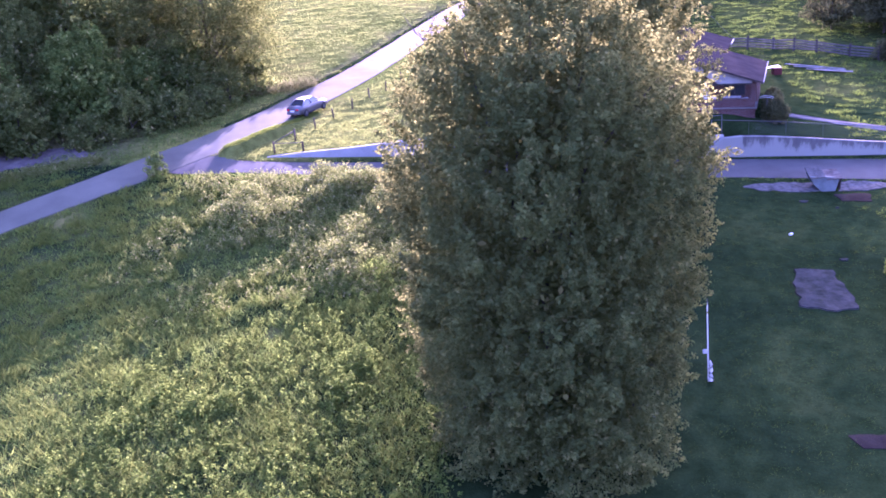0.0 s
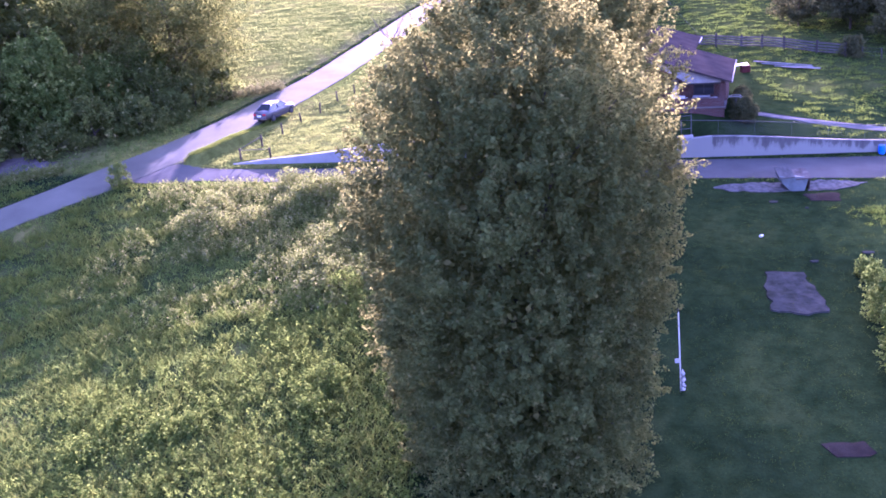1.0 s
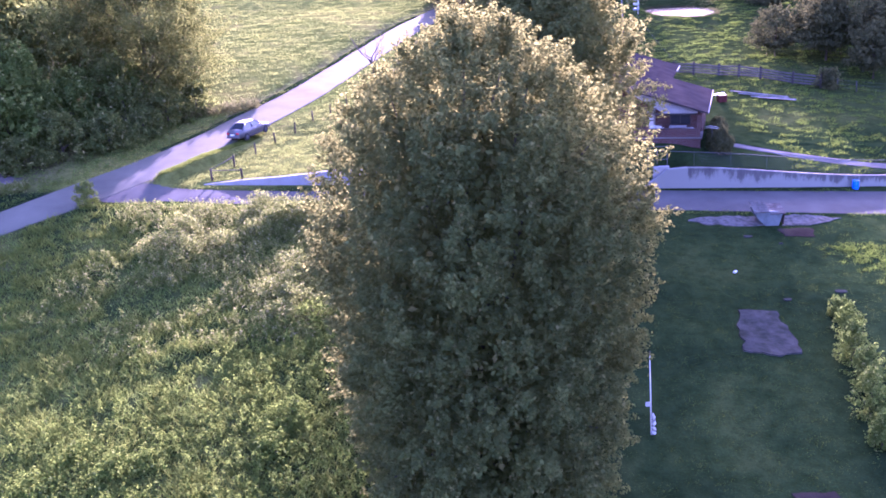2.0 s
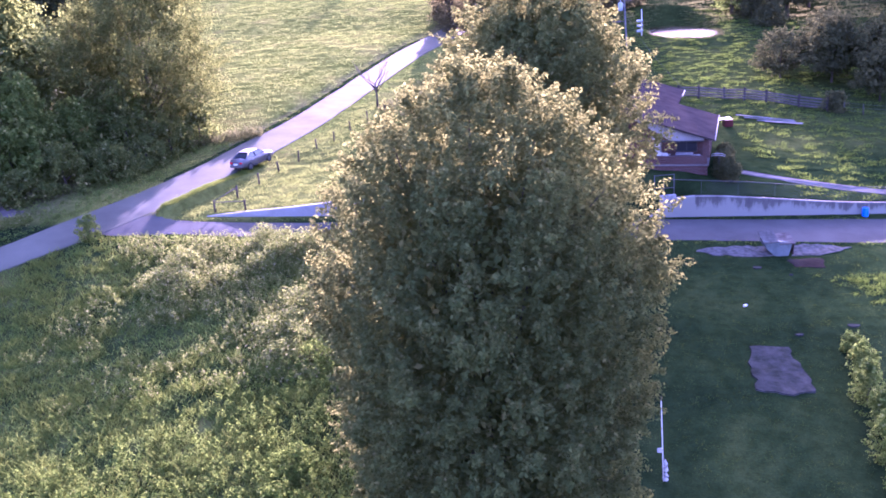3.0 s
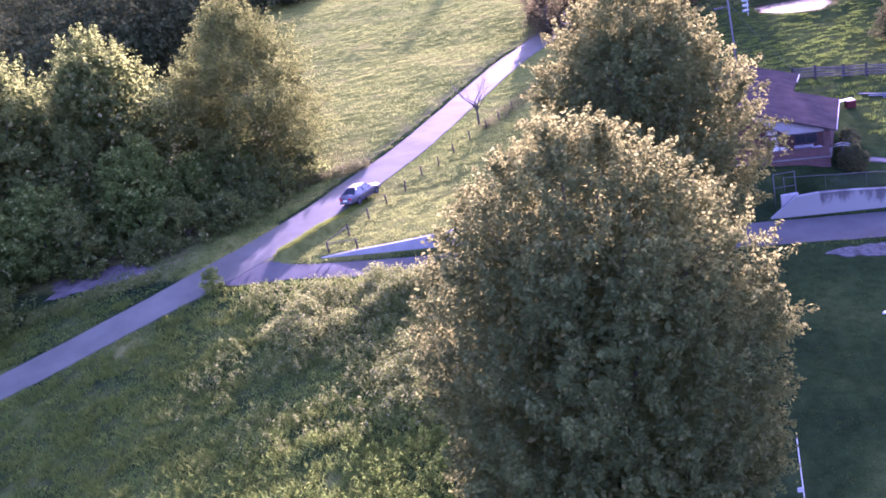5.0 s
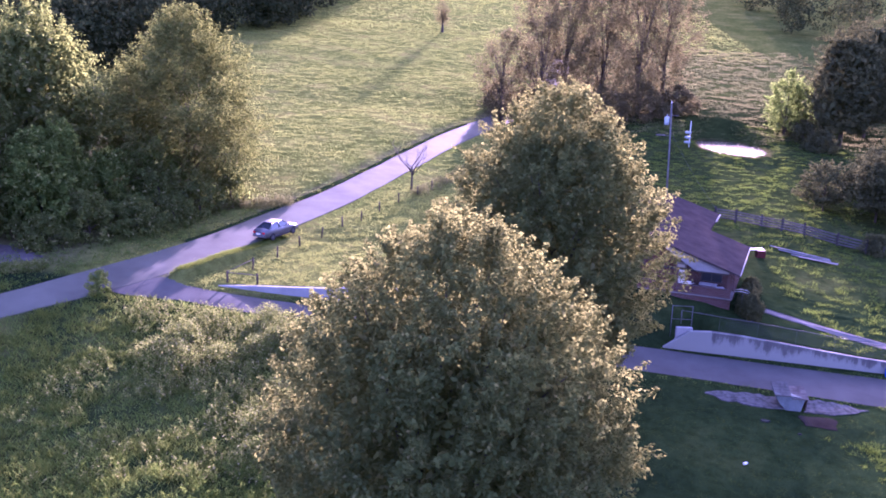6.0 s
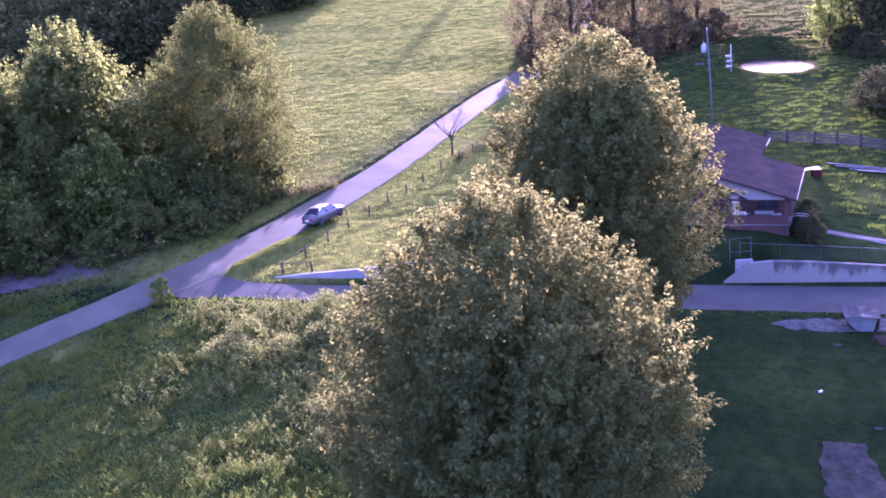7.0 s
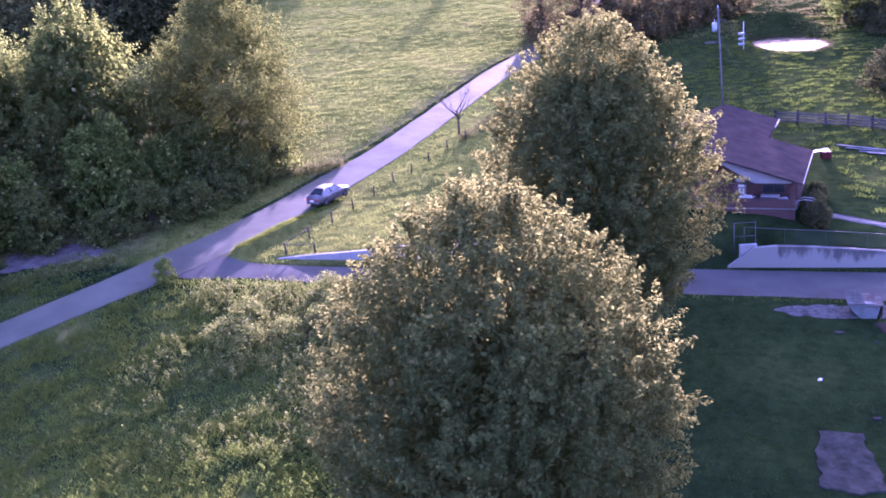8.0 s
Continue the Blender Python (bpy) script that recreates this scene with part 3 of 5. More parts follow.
def strip(name, line, halves, lift, mat, label, category):
    """A paved strip with a slight crown and edges that go into the ground."""
    d = np.gradient(line, axis=0)
    d = d / np.linalg.norm(d, axis=1, keepdims=True)
    nor = np.stack([-d[:, 1], d[:, 0]], 1)
    rows = []
    g = np.random.default_rng(3)
    wob = np.convolve(g.normal(0, 0.12, len(line) + 4), np.ones(5) / 5, "valid")
    for s, drop in ((-1.04, -0.25), (-1.0, 0.0), (-0.5, 0.011), (0, 0.015), (0.5, 0.011), (1.0, 0.0), (1.04, -0.25)):
        p = line + nor * (s * (halves + wob * (abs(s) > 0.9)))[:, None]
        rows.append(np.stack([p[:, 0], p[:, 1], base_height(p[:, 0], p[:, 1]) + lift + drop], 1))
    v = np.stack(rows, 1)
    n, k = v.shape[:2]
    i = np.arange(n * k).reshape(n, k)
    f = np.stack([i[:-1, :-1].ravel(), i[:-1, 1:].ravel(), i[1:, 1:].ravel(), i[1:, :-1].ravel()], 1)
    ob = raw_object(name, v.reshape(-1, 3), f[:, ::-1], mat)
    ob.data.polygons.foreach_set("use_smooth", np.zeros(len(f), dtype=bool))
    return tagged(ob, label, category, kind="structure")


strip("road", road_line, road_half(road_line[:, 1]), 0.06, M["asphalt"], "narrow grey asphalt country road, worn and unmarked", "road")
strip("driveway", drive_line, np.interp(drive_line[:, 0], (-17.6, -15.5, -12, -4, 24, 40), (1.55, 1.4, 1.3, 1.4, 2.25, 2.4)), 0.015, M["drive"],
      "grey asphalt driveway along the retaining wall", "driveway")


def bank(line, halves):
    """The low grassy lip above the road's uphill edge."""
    d = np.gradient(line, axis=0)
    d = d / np.linalg.norm(d, axis=1, keepdims=True)
    nor = np.stack([-d[:, 1], d[:, 0]], 1)
    g = np.random.default_rng(17)
    wob = np.convolve(g.normal(0, 0.10, len(line) + 2), np.ones(3) / 3, "valid")
    rise = 0.8 + 0.5 * waves(line[:, 0], line[:, 1], 4, 24)
    rows = []
    for off, up, ground in ((0.0, -0.1, 0), (0.08, 0.10, 0), (0.3, 0.12, 0), (0.7, 0.04, 1), (1.1, -0.08, 1)):
        p = line + nor * (halves + off + wob)[:, None]
        rows.append(np.stack([p[:, 0], p[:, 1], (height(p[:, 0], p[:, 1]) if ground else base_height(p[:, 0], p[:, 1]) + 0.03) + up * (rise if up > 0 else 1)], 1))
    v = np.stack(rows, 1)
    n, k = v.shape[:2]
    i = np.arange(n * k).reshape(n, k)
    f = np.stack([i[:-1, :-1].ravel(), i[:-1, 1:].ravel(), i[1:, 1:].ravel(), i[1:, :-1].ravel()], 1)
    # No region colour: darkest turf, so the lip reads as a shade line.
    return tagged(raw_object("road_bank", v.reshape(-1, 3), f[:, ::-1], M["turf"]), "low dark grassy bank along the road edge", "bank", kind="structure")


upper = road_line[(road_line[:, 1] > 71) & (road_line[:, 1] < 133)]
bank(upper, road_half(upper[:, 1]) + 0.02)


def apron(outline, lift):
    """The flared mouth of the drive: one flat sheet with a curved corner."""
    p = spline(outline + outline[:1], 0.5)[:-1]
    mid = p.mean(0)
    bm = bmesh.new()
    rings = []
    for k, drop in ((1.0, -0.25), (0.995, 0.0), (0.5, 0.005)):
        q = mid + (p - mid) * k
        z = base_height(q[:, 0], q[:, 1]) + lift + drop
        rings.append([bm.verts.new((q[n, 0], q[n, 1], z[n])) for n in range(len(q))])
    c = bm.verts.new((mid[0], mid[1], float(base_height(mid[0], mid[1])) + lift + 0.005))
    for a, b in zip(rings[:-1], rings[1:]):
        for n in range(len(a)):
            bm.faces.new((a[n], a[(n + 1) % len(a)], b[(n + 1) % len(a)], b[n]))
    for n in range(len(p)):
        bm.faces.new((rings[-1][n], rings[-1][(n + 1) % len(p)], c))
    bmesh.ops.recalc_face_normals(bm, faces=bm.faces)
    return tagged(mesh_object("drive_apron", bm, M["drive"]), "flared asphalt mouth of the driveway at the road", "driveway", kind="structure")


apron([(-22.0, 61.4), (-20.0, 60.6), (-17.0, 60.5), (-15.6, 60.5), (-15.6, 63.2), (-16.5, 63.6), (-17.1, 64.6), (-17.4, 66.0), (-17.5, 67.6), (-19.5, 67.0), (-21.5, 64.0)], 0.035)


def patch(name, outline, thick, mat, label, category, kind="", rough=0.18, seed=1):
    """A flat piece with an uneven outline that lies on the ground."""
    g = np.random.default_rng(seed)
    p = np.array(outline, float)
    fine = []
    for i in range(len(p)):
        a, b = p[i], p[(i + 1) % len(p)]
        n = max(2, int(np.linalg.norm(b - a) / 0.45))
        fine += [a + (b - a) * k / n + g.normal(0, rough, 2) * (k > 0) for k in range(n)]
    fine = np.array(fine)
    mid = fine.mean(0)
    bm = bmesh.new()
    rings = []
    for s, dz in ((1.0, -0.08), (0.98, thick), (0.6, thick + 0.01)):
        q = mid + (fine - mid) * s
        z = height(q[:, 0], q[:, 1])
        rings.append([bm.verts.new((q[i, 0] - mid[0], q[i, 1] - mid[1], z[i] + dz)) for i in range(len(q))])
    c = bm.verts.new((0, 0, ground_z(*mid) + thick + 0.01))
    for r, t in zip(rings[:-1], rings[1:]):
        for i in range(len(r)):
            j = (i + 1) % len(r)
            bm.faces.new((r[i], r[j], t[j], t[i]))
    for i in range(len(fine)):
        bm.faces.new((rings[-1][i], rings[-1][(i + 1) % len(fine)], c))
    bmesh.ops.recalc_face_normals(bm, faces=bm.faces)
    ob = mesh_object(name, bm, mat, at=pose(mid[0], mid[1], 0))
    return tagged(ob, label, category, kind=kind)


patch("gravel_lay_by", [(-37, 61.6), (-38, 65), (-33, 67.3), (-29.6, 66.6), (-29.2, 64.9), (-32, 63.2)], 0.03, M["gravel"],
      "bare gravel lay-by beside the road under trees", "gravel", "structure", 0.3, 2)
patch("footpath", [(32.2, 69.7), (36.5, 68.0), (41, 65.9), (47, 63.8), (54, 62.9), (54, 61.9), (47, 62.7), (41, 64.7), (36.3, 66.8), (32.0, 68.7)], 0.05, M["concrete"],
      "narrow pale concrete footpath across the lawn", "path", "structure", 0.04, 3)
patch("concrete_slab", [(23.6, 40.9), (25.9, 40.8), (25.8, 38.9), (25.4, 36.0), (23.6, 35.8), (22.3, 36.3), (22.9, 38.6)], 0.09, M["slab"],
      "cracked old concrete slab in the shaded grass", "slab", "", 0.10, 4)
patch("worn_patch", [(20.3, 24.9), (22.2, 25.0), (22.4, 24.2), (20.6, 24.0)], 0.03, M["dirt"], "small worn dirt patch in the lawn", "dirt", "structure", 0.1, 5)
patch("rubble_patch", [(24.7, 55.0), (26.1, 55.6), (28.4, 55.7), (30.4, 55.6), (30.1, 53.9), (27.8, 53.8), (26.2, 54.1)], 0.05, M["rubble"], "pale broken concrete and gravel at the drive's edge", "rubble", "structure", 0.12, 6)
patch("rubble_patch", [(31.5, 55.8), (34.1, 55.9), (36.4, 55.2), (34.9, 54.4), (33.1, 53.8), (31.3, 53.8)], 0.05, M["rubble"], "pale broken concrete and gravel at the drive's edge", "rubble", "structure", 0.12, 7)
patch("dirt_patch", [(30.9, 53.3), (33.4, 53.2), (32.9, 51.7), (30.8, 51.9)], 0.03, M["dirt"], "reddish bare dirt beside the coop", "dirt", "structure", 0.12, 8)
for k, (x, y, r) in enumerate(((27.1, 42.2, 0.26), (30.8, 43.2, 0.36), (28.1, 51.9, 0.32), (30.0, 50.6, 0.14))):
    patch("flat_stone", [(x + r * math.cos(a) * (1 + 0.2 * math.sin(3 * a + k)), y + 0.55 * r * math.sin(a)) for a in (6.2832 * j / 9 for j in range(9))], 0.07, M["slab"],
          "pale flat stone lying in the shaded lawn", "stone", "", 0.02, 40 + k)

g = np.random.default_rng(21)
bm = bmesh.new()
ring = []
for k in range(72):
    a = 6.2832 * k / 72
    s = 1.0 + 0.05 * math.sin(3 * a + 1) + 0.04 * math.sin(7 * a) + 0.03 * math.sin(17 * a) + g.normal(0, 0.025)
    ring.append(bm.verts.new((math.cos(a) * POND[2] * s, math.sin(a) * POND[3] * s, 0)))
bm.faces.new(ring)
tagged(mesh_object("pond_water", bm, M["water"], at=pose(POND[0], POND[1], POND_Z)), "small still farm pond that mirrors the bright sky", "pond", kind="structure")


# ---- retaining walls ----
def wall_run(name, x0, x1, slope_end, mat, label):
    """A wall along the drive whose top follows the terrace behind it, one cast part."""
    xs = np.arange(x0, x1 + 0.01, 0.75)
    if slope_end:
        xs = np.concatenate([[x0, x0 + 1.0, x0 + 1.95, 26.7, 26.8], np.arange(27.75, x1 + 0.01, 0.75)])
    bm = bmesh.new()
    rows = []
    for x in xs:
        back = float(set_back(x))
        low = float(base_height(x, 61.95 + back)) - 0.3
        top = float(base_height(max(x, 27.6) if slope_end else x, 62.4 + back)) + 0.08
        if not slope_end:
            top = min(top, low + 0.36 + 0.115 * max(0.0, x - x0))
        if slope_end:
            top = min(top + 0.07 * max(0.0, 27.6 - x) - 0.09, low + 0.34 + max(0.0, x - x0) * 0.80)
        rows.append([bm.verts.new((x, y + back, z)) for y, z in ((61.98, low), (61.98, low + 0.5 * (top - low)), (61.98, low + 0.88 * (top - low)), (61.98, top - 0.03), (62.02, top), (62.28, top), (62.32, top - 0.03), (62.32, low))])
    for r, s in zip(rows[:-1], rows[1:]):
        for i in range(7):
            bm.faces.new((r[i], r[i + 1], s[i + 1], s[i]))
    bm.faces.new(rows[0])
    bm.faces.new(rows[-1][::-1])
    bmesh.ops.recalc_face_normals(bm, faces=bm.faces)
    ob = tagged(mesh_object(name, bm, mat), label, "retaining wall", kind="structure")
    drop = ob.data.attributes.new("drop", "FLOAT", "POINT")
    fall = np.tile(np.array([1, 0.5, 0.12, 0.03, 0, 0, 0.03, 1], dtype=np.float32), (len(xs), 1))
    fall[xs < 26.75] = 0.84
    drop.data.foreach_set("value", fall.ravel())
    return ob


wall_run("retaining_wall_east", 23.1, 62, True, M["wall"], "whitewashed concrete retaining wall with dark run-down stains")
wall_run("retaining_wall_west", -13.1, 10, False, M["whitewash"], "low tapering whitewashed retaining wall beside the driveway")
bm = bmesh.new()
box(bm, (24.05, 62.36, -1.8), (25.35, 62.62, 0.72), bevel=0.03)
tagged(mesh_object("stair_wall", bm, M["whitewash"]), "short whitewashed wall at the head of the ramp", "wall", kind="structure")


# ---- house ----
HOUSE = pose(29.85, 66.8, 0, 0, 0, -19.7)
EAVE, PITCH, RIDGE = 4.0, 0.322, -9.0
house = thing("house", HOUSE, "low brick house, brown shingle roof, white gable, covered porch", "house")


def roof_line(x):
    return EAVE + PITCH * (-x) if x > RIDGE else EAVE + PITCH * (x + 18)


part("roof_slope", prism(bmesh.new(), [(RIDGE, roof_line(RIDGE)), (0.0, EAVE), (0.0, EAVE - 0.14), (RIDGE, roof_line(RIDGE) - 0.14)], -0.05, 11.5), M["shingle"], house, "brown shingle roof slope")
part("rear_roof_slope", prism(bmesh.new(), [(RIDGE, roof_line(RIDGE)), (-3.8, roof_line(-3.8)), (-3.8, roof_line(-3.8) - 0.14), (RIDGE, roof_line(RIDGE) - 0.14)], 11.5, 20.4), M["shingle"], house,
     "brown shingle roof slope")
part("far_roof_slope", prism(bmesh.new(), [(-18.0, EAVE), (RIDGE, roof_line(RIDGE)), (RIDGE, roof_line(RIDGE) - 0.14), (-18.0, EAVE - 0.14)], -0.05, 20.4), M["shingle"], house, "brown shingle roof slope")
part("ridge_cap", prism(bmesh.new(), [(RIDGE - 0.16, roof_line(RIDGE) - 0.03), (RIDGE, roof_line(RIDGE) + 0.05), (RIDGE + 0.16, roof_line(RIDGE) - 0.03)], -0.05, 20.4), M["shingle"], house)
for k in range(22):
    x = -0.35 - k * 0.4
    if x > RIDGE + 0.1:
        z = roof_line(x)
        part("shingle_course", prism(bmesh.new(), [(x, z + 0.012), (x - 0.4, roof_line(x - 0.4) + 0.003), (x - 0.4, roof_line(x - 0.4) - 0.02), (x, z - 0.02)], -0.06, 11.5 if x > -3.8 else 20.4), M["shingle"], house)
part("gutter", prism(bmesh.new(), [(0.0, EAVE + 0.01), (0.07, EAVE + 0.01), (0.06, EAVE - 0.09), (0.0, EAVE - 0.11)], -0.05, 11.5), M["whitewash"], house, "white metal eaves gutter")
part("rear_gutter", prism(bmesh.new(), [(-3.8, 5.22), (-3.68, 5.22), (-3.70, 5.1), (-3.8, 5.08)], 16.5, 20.4), M["whitewash"], house, "white metal eaves gutter")
part("barge_board", prism(bmesh.new(), [(0.0, EAVE - 0.005), (RIDGE, roof_line(RIDGE) - 0.005), (RIDGE, roof_line(RIDGE) - 0.16), (0.0, EAVE - 0.16)], -0.09, -0.055), M["shingle"], house)
part("gable_panel", prism(bmesh.new(), [(-0.9, 3.86), (-3.7, 3.86), (-7.0, 5.9), (-7.0, 6.08), (-0.9, 4.14)], 0.42, 0.5), M["whitewash"], house, "white painted gable boarding")
part("foundation_wall", box(bmesh.new(), (-17.4, 0.62, -0.6), (-0.62, 0.9, 1.6)), M["brick"], house, "red brick foundation wall")
part("porch_slab", box(bmesh.new(), (-17.5, 0.5, 1.6), (-0.5, 3.2, 1.72), bevel=0.015), M["concrete"], house, "pale concrete porch floor")
part("parapet", box(bmesh.new(), (-9.6, 0.6, 1.724), (-0.98, 0.78, 2.42)), M["brick"], house, "red brick porch parapet")
part("parapet_cap", box(bmesh.new(), (-9.6, 0.57, 2.422), (-0.98, 0.81, 2.47)), M["brick"], house)
for x in (-0.8, -5.2, -9.8):
    part("porch_column", box(bmesh.new(), (x - 0.17, 0.56, 1.724), (x + 0.17, 0.84, 3.86), bevel=0.01), M["brick"], house)
part("porch_beam", box(bmesh.new(), (-9.9, 0.58, 3.70), (-0.63, 0.82, 3.855)), M["dark"], house, "dark timber porch beam")
part("porch_back_wall", box(bmesh.new(), (-17.4, 3.2, 0.4), (-0.62, 3.45, 3.86)), M["brick"], house)
part("inner_gable", prism(bmesh.new(), [(-0.65, 3.865), (-17.3, 3.865), (-9.0, 6.72)], 3.2, 3.44), M["brick"], house)
part("side_wall", box(bmesh.new(), (-0.88, 3.46, 0.2), (-0.6, 11.2, 3.87)), M["brick"], house)
part("rear_side_wall", box(bmesh.new(), (-4.7, 11.21, 0.2), (-4.4, 20.0, 5.2)), M["brick"], house)
part("step_wall", box(bmesh.new(), (-4.4, 10.95, 0.2), (-0.89, 11.2, 3.9)), M["brick"], house)
part("far_wall", box(bmesh.new(), (-17.4, 3.46, 0.2), (-17.1, 20.0, 3.87)), M["brick"], house)
part("back_wall", prism(bmesh.new(), [(-17.0, 0.2), (-4.71, 0.2), (-4.71, 5.2), (-9.0, 6.6), (-17.0, 4.1)], 19.7, 19.95), M["brick"], house)
win = part("porch_window", box(bmesh.new(), (-3.4, 3.12, 2.3), (-1.6, 3.195, 3.5), bevel=0.01), M["dark"], house, "dark framed porch window")
for k in (0, 1):
    part("pane", box(bmesh.new(), (-3.3 + k * 0.86, 3.10, 2.4), (-2.54 + k * 0.86, 3.118, 3.4)), M["glass"], win)
dr = part("front_door", box(bmesh.new(), (-5.6, 3.13, 1.73), (-4.7, 3.195, 3.75), bevel=0.01), M["whitewash"], house, "white panelled front door")
for k in (0, 1):
    part("panel", box(bmesh.new(), (-5.45, 3.11, 1.9 + k * 0.9), (-4.85, 3.128, 2.65 + k * 0.9)), M["white"], dr)
part("door_knob", box(bmesh.new(), (-4.82, 3.05, 2.66), (-4.77, 3.108, 2.71), bevel=0.01), M["chrome"], dr)


def garden_chair(at):
    ob = thing("garden_chair", at, "white plastic garden chair on the porch", "chair", "porch chairs")
    part("seat", box(bmesh.new(), (-0.27, -0.25, 0.40), (0.27, 0.27, 0.44), bevel=0.015), M["white"], ob)
    part("backrest", box(bmesh.new(), (-0.27, 0.22, 0.44), (0.27, 0.27, 0.92), pose(0, 0, 0, -8), bevel=0.015), M["white"], ob)
    for x in (-0.24, 0.24):
        for y in (-0.22, 0.22):
            part("leg", box(bmesh.new(), (x - 0.025, y - 0.025, 0), (x + 0.025, y + 0.025, 0.40)), M["white"], ob)
        part("armrest", box(bmesh.new(), (x - 0.035, -0.24, 0.62), (x + 0.035, 0.26, 0.65), bevel=0.01), M["white"], ob)
    return ob


def on_porch(x, y, turn=0):
    return HOUSE @ pose(x, y, 1.724, 0, 0, turn)


chair = garden_chair(on_porch(-4.1, 1.7, 160))
copy_thing(chair, on_porch(-4.9, 1.9, 200))
table = thing("porch_table", on_porch(-2.6, 1.6), "low porch table with a pale cloth", "table")
part("tabletop", box(bmesh.new(), (-0.7, -0.42, 0.70), (0.7, 0.42, 0.74), bevel=0.01), M["grey_wood"], table)
part("cloth", box(bmesh.new(), (-0.74, -0.46, 0.742), (0.74, 0.46, 0.76), bevel=0.008), M["fabric"], table, "pale table cloth")
for x in (-0.62, 0.62):
    for y in (-0.35, 0.35):
        part("leg", box(bmesh.new(), (x - 0.03, y - 0.03, 0), (x + 0.03, y + 0.03, 0.70)), M["grey_wood"], table)
cooler = thing("cool_box", on_porch(-1.6, 1.5, 20), "dark cool box with a pale lid on the porch", "cool box")
part("body", box(bmesh.new(), (-0.35, -0.22, 0), (0.35, 0.22, 0.55), bevel=0.04), M["dark"], cooler)
part("lid", box(bmesh.new(), (-0.37, -0.24, 0.552), (0.37, 0.24, 0.64), bevel=0.03), M["fabric"], cooler, "pale lid")

rail = thing("step_handrail", HOUSE @ pose(0.25, -0.2, 0), "pale curved metal handrail by the porch steps", "handrail")
for y in (0.0, 0.7):
    part("upright", tube(bmesh.new(), [(0.1, y, 0.4), (0.1, y, 2.55)], [0.016, 0.016], 6), M["steel"], rail)
    part("bar", tube(bmesh.new(), [(-0.55, y, 2.62), (-0.1, y, 2.72), (0.45, y, 2.65), (0.9, y, 2.35)], [0.02] * 4, 6), M["fabric"], rail)

sx, sy = 36.8, 84.3
shed = thing("tool_locker", pose(sx, sy, ground_z(sx, sy) - 0.05), "low red tool locker under a slanted white sheet lid", "locker")
part("body", box(bmesh.new(), (-0.35, -0.4, 0), (0.5, 0.4, 0.72), bevel=0.01), M["red"], shed, "dark red painted boards")
for x in (-0.14, 0.29):
    part("door", box(bmesh.new(), (x - 0.2, -0.43, 0.08), (x + 0.2, -0.404, 0.64), bevel=0.01), M["red"], shed)
part("lid", box(bmesh.new(), (-1.3, -0.28, -0.02), (0.3, 0.28, 0.02), pose(0, 0, 0.88, 3, -5, 0)), M["white"], shed, "white sheet-metal lid")
for x in (-0.3, 0.25):
    part("lid_prop", box(bmesh.new(), (x - 0.03, 0.2, 0.7), (x + 0.03, 0.26, 0.87)), M["grey_wood"], shed)

# ---- yard things ----
cx, cy = 30.4, 54.5
coop = thing("hen_coop", pose(cx, cy, ground_z(cx, cy) - 0.05, 0, 0, -6), "low tapered coop with two tilted wooden lids", "coop")
part("body", prism(bmesh.new(), [(-0.2, 0.0), (0.75, 0.0), (1.0, 1.0), (-1.05, 1.2), (-0.75, 0.55)], -0.7, 0.7), M["coop"], coop, "pale blue-grey sheet sides")
part("side_board", box(bmesh.new(), (1.02, -0.72, 0.15), (1.07, 0.72, 1.02), pose(0, 0, 0, 0, 3, 0)), M["post"], coop, "brown side board")
for k, (x, z, tip, roll, mt) in enumerate(((-0.55, 1.30, 14, -1, M["lid_wood"]), (0.62, 1.10, 10, -2, M["grey_wood"]))):
    at = pose(x, 0, z, tip, roll, 0)
    lid = part("lid", box(bmesh.new(), (-0.54, -0.85, -0.03), (0.54, 0.85, 0.0), at), mt, coop, "tilted weathered board lid" if k else "paler tilted board lid")
    for j in range(5):
        part("board", box(bmesh.new(), (-0.54, -0.85 + j * 0.34, 0.002), (0.54, -0.85 + j * 0.34 + 0.32, 0.03), at), mt, lid)

px_, py_ = 15.5, 29.1
wp = thing("clothes_pole", pose(px_, py_, ground_z(px_, py_)), "thin white pole with pale cloth tangled at its foot", "pole")
part("pole", tube(bmesh.new(), [(0, 0, -0.2), (-0.05, 0, 2.0), (-0.1, 0.0, 4.1)], [0.028, 0.025, 0.022], 8), M["white"], wp)
part("cap", tube(bmesh.new(), [(-0.1, 0, 4.1), (-0.1, 0, 4.3)], [0.03, 0.02], 6), M["grey_wood"], wp)
part("bracket", box(bmesh.new(), (-0.28, -0.05, 1.5), (-0.03, 0.05, 1.72), bevel=0.03), M["fabric"], wp)
g = np.random.default_rng(5)
fold = [(0.10 + g.normal(0, 0.04), g.normal(0, 0.03), 0.02 + k * 0.11) for k in range(11)]
part("cloth", tube(bmesh.new(), fold, [0.10, 0.15, 0.09, 0.12, 0.06, 0.11, 0.13, 0.07, 0.10, 0.06, 0.02], 7), M["fabric"], wp, "pale crumpled cloth")

jx, jy = 25.2, 46.0
jug = thing("milk_jug", pose(jx, jy, ground_z(jx, jy) - 0.02, 0, 0, 30), "white plastic jug lying in the grass", "jug")
part("body", tube(bmesh.new(), [(-0.15, 0, 0.1), (-0.13, 0, 0.1), (0.09, 0, 0.1), (0.15, 0, 0.1)], [0.055, 0.08, 0.08, 0.035], 10), M["white"], jug)
part("cap", tube(bmesh.new(), [(0.15, 0, 0.1), (0.19, 0, 0.1)], [0.03, 0.03], 8), M["blue"], jug)

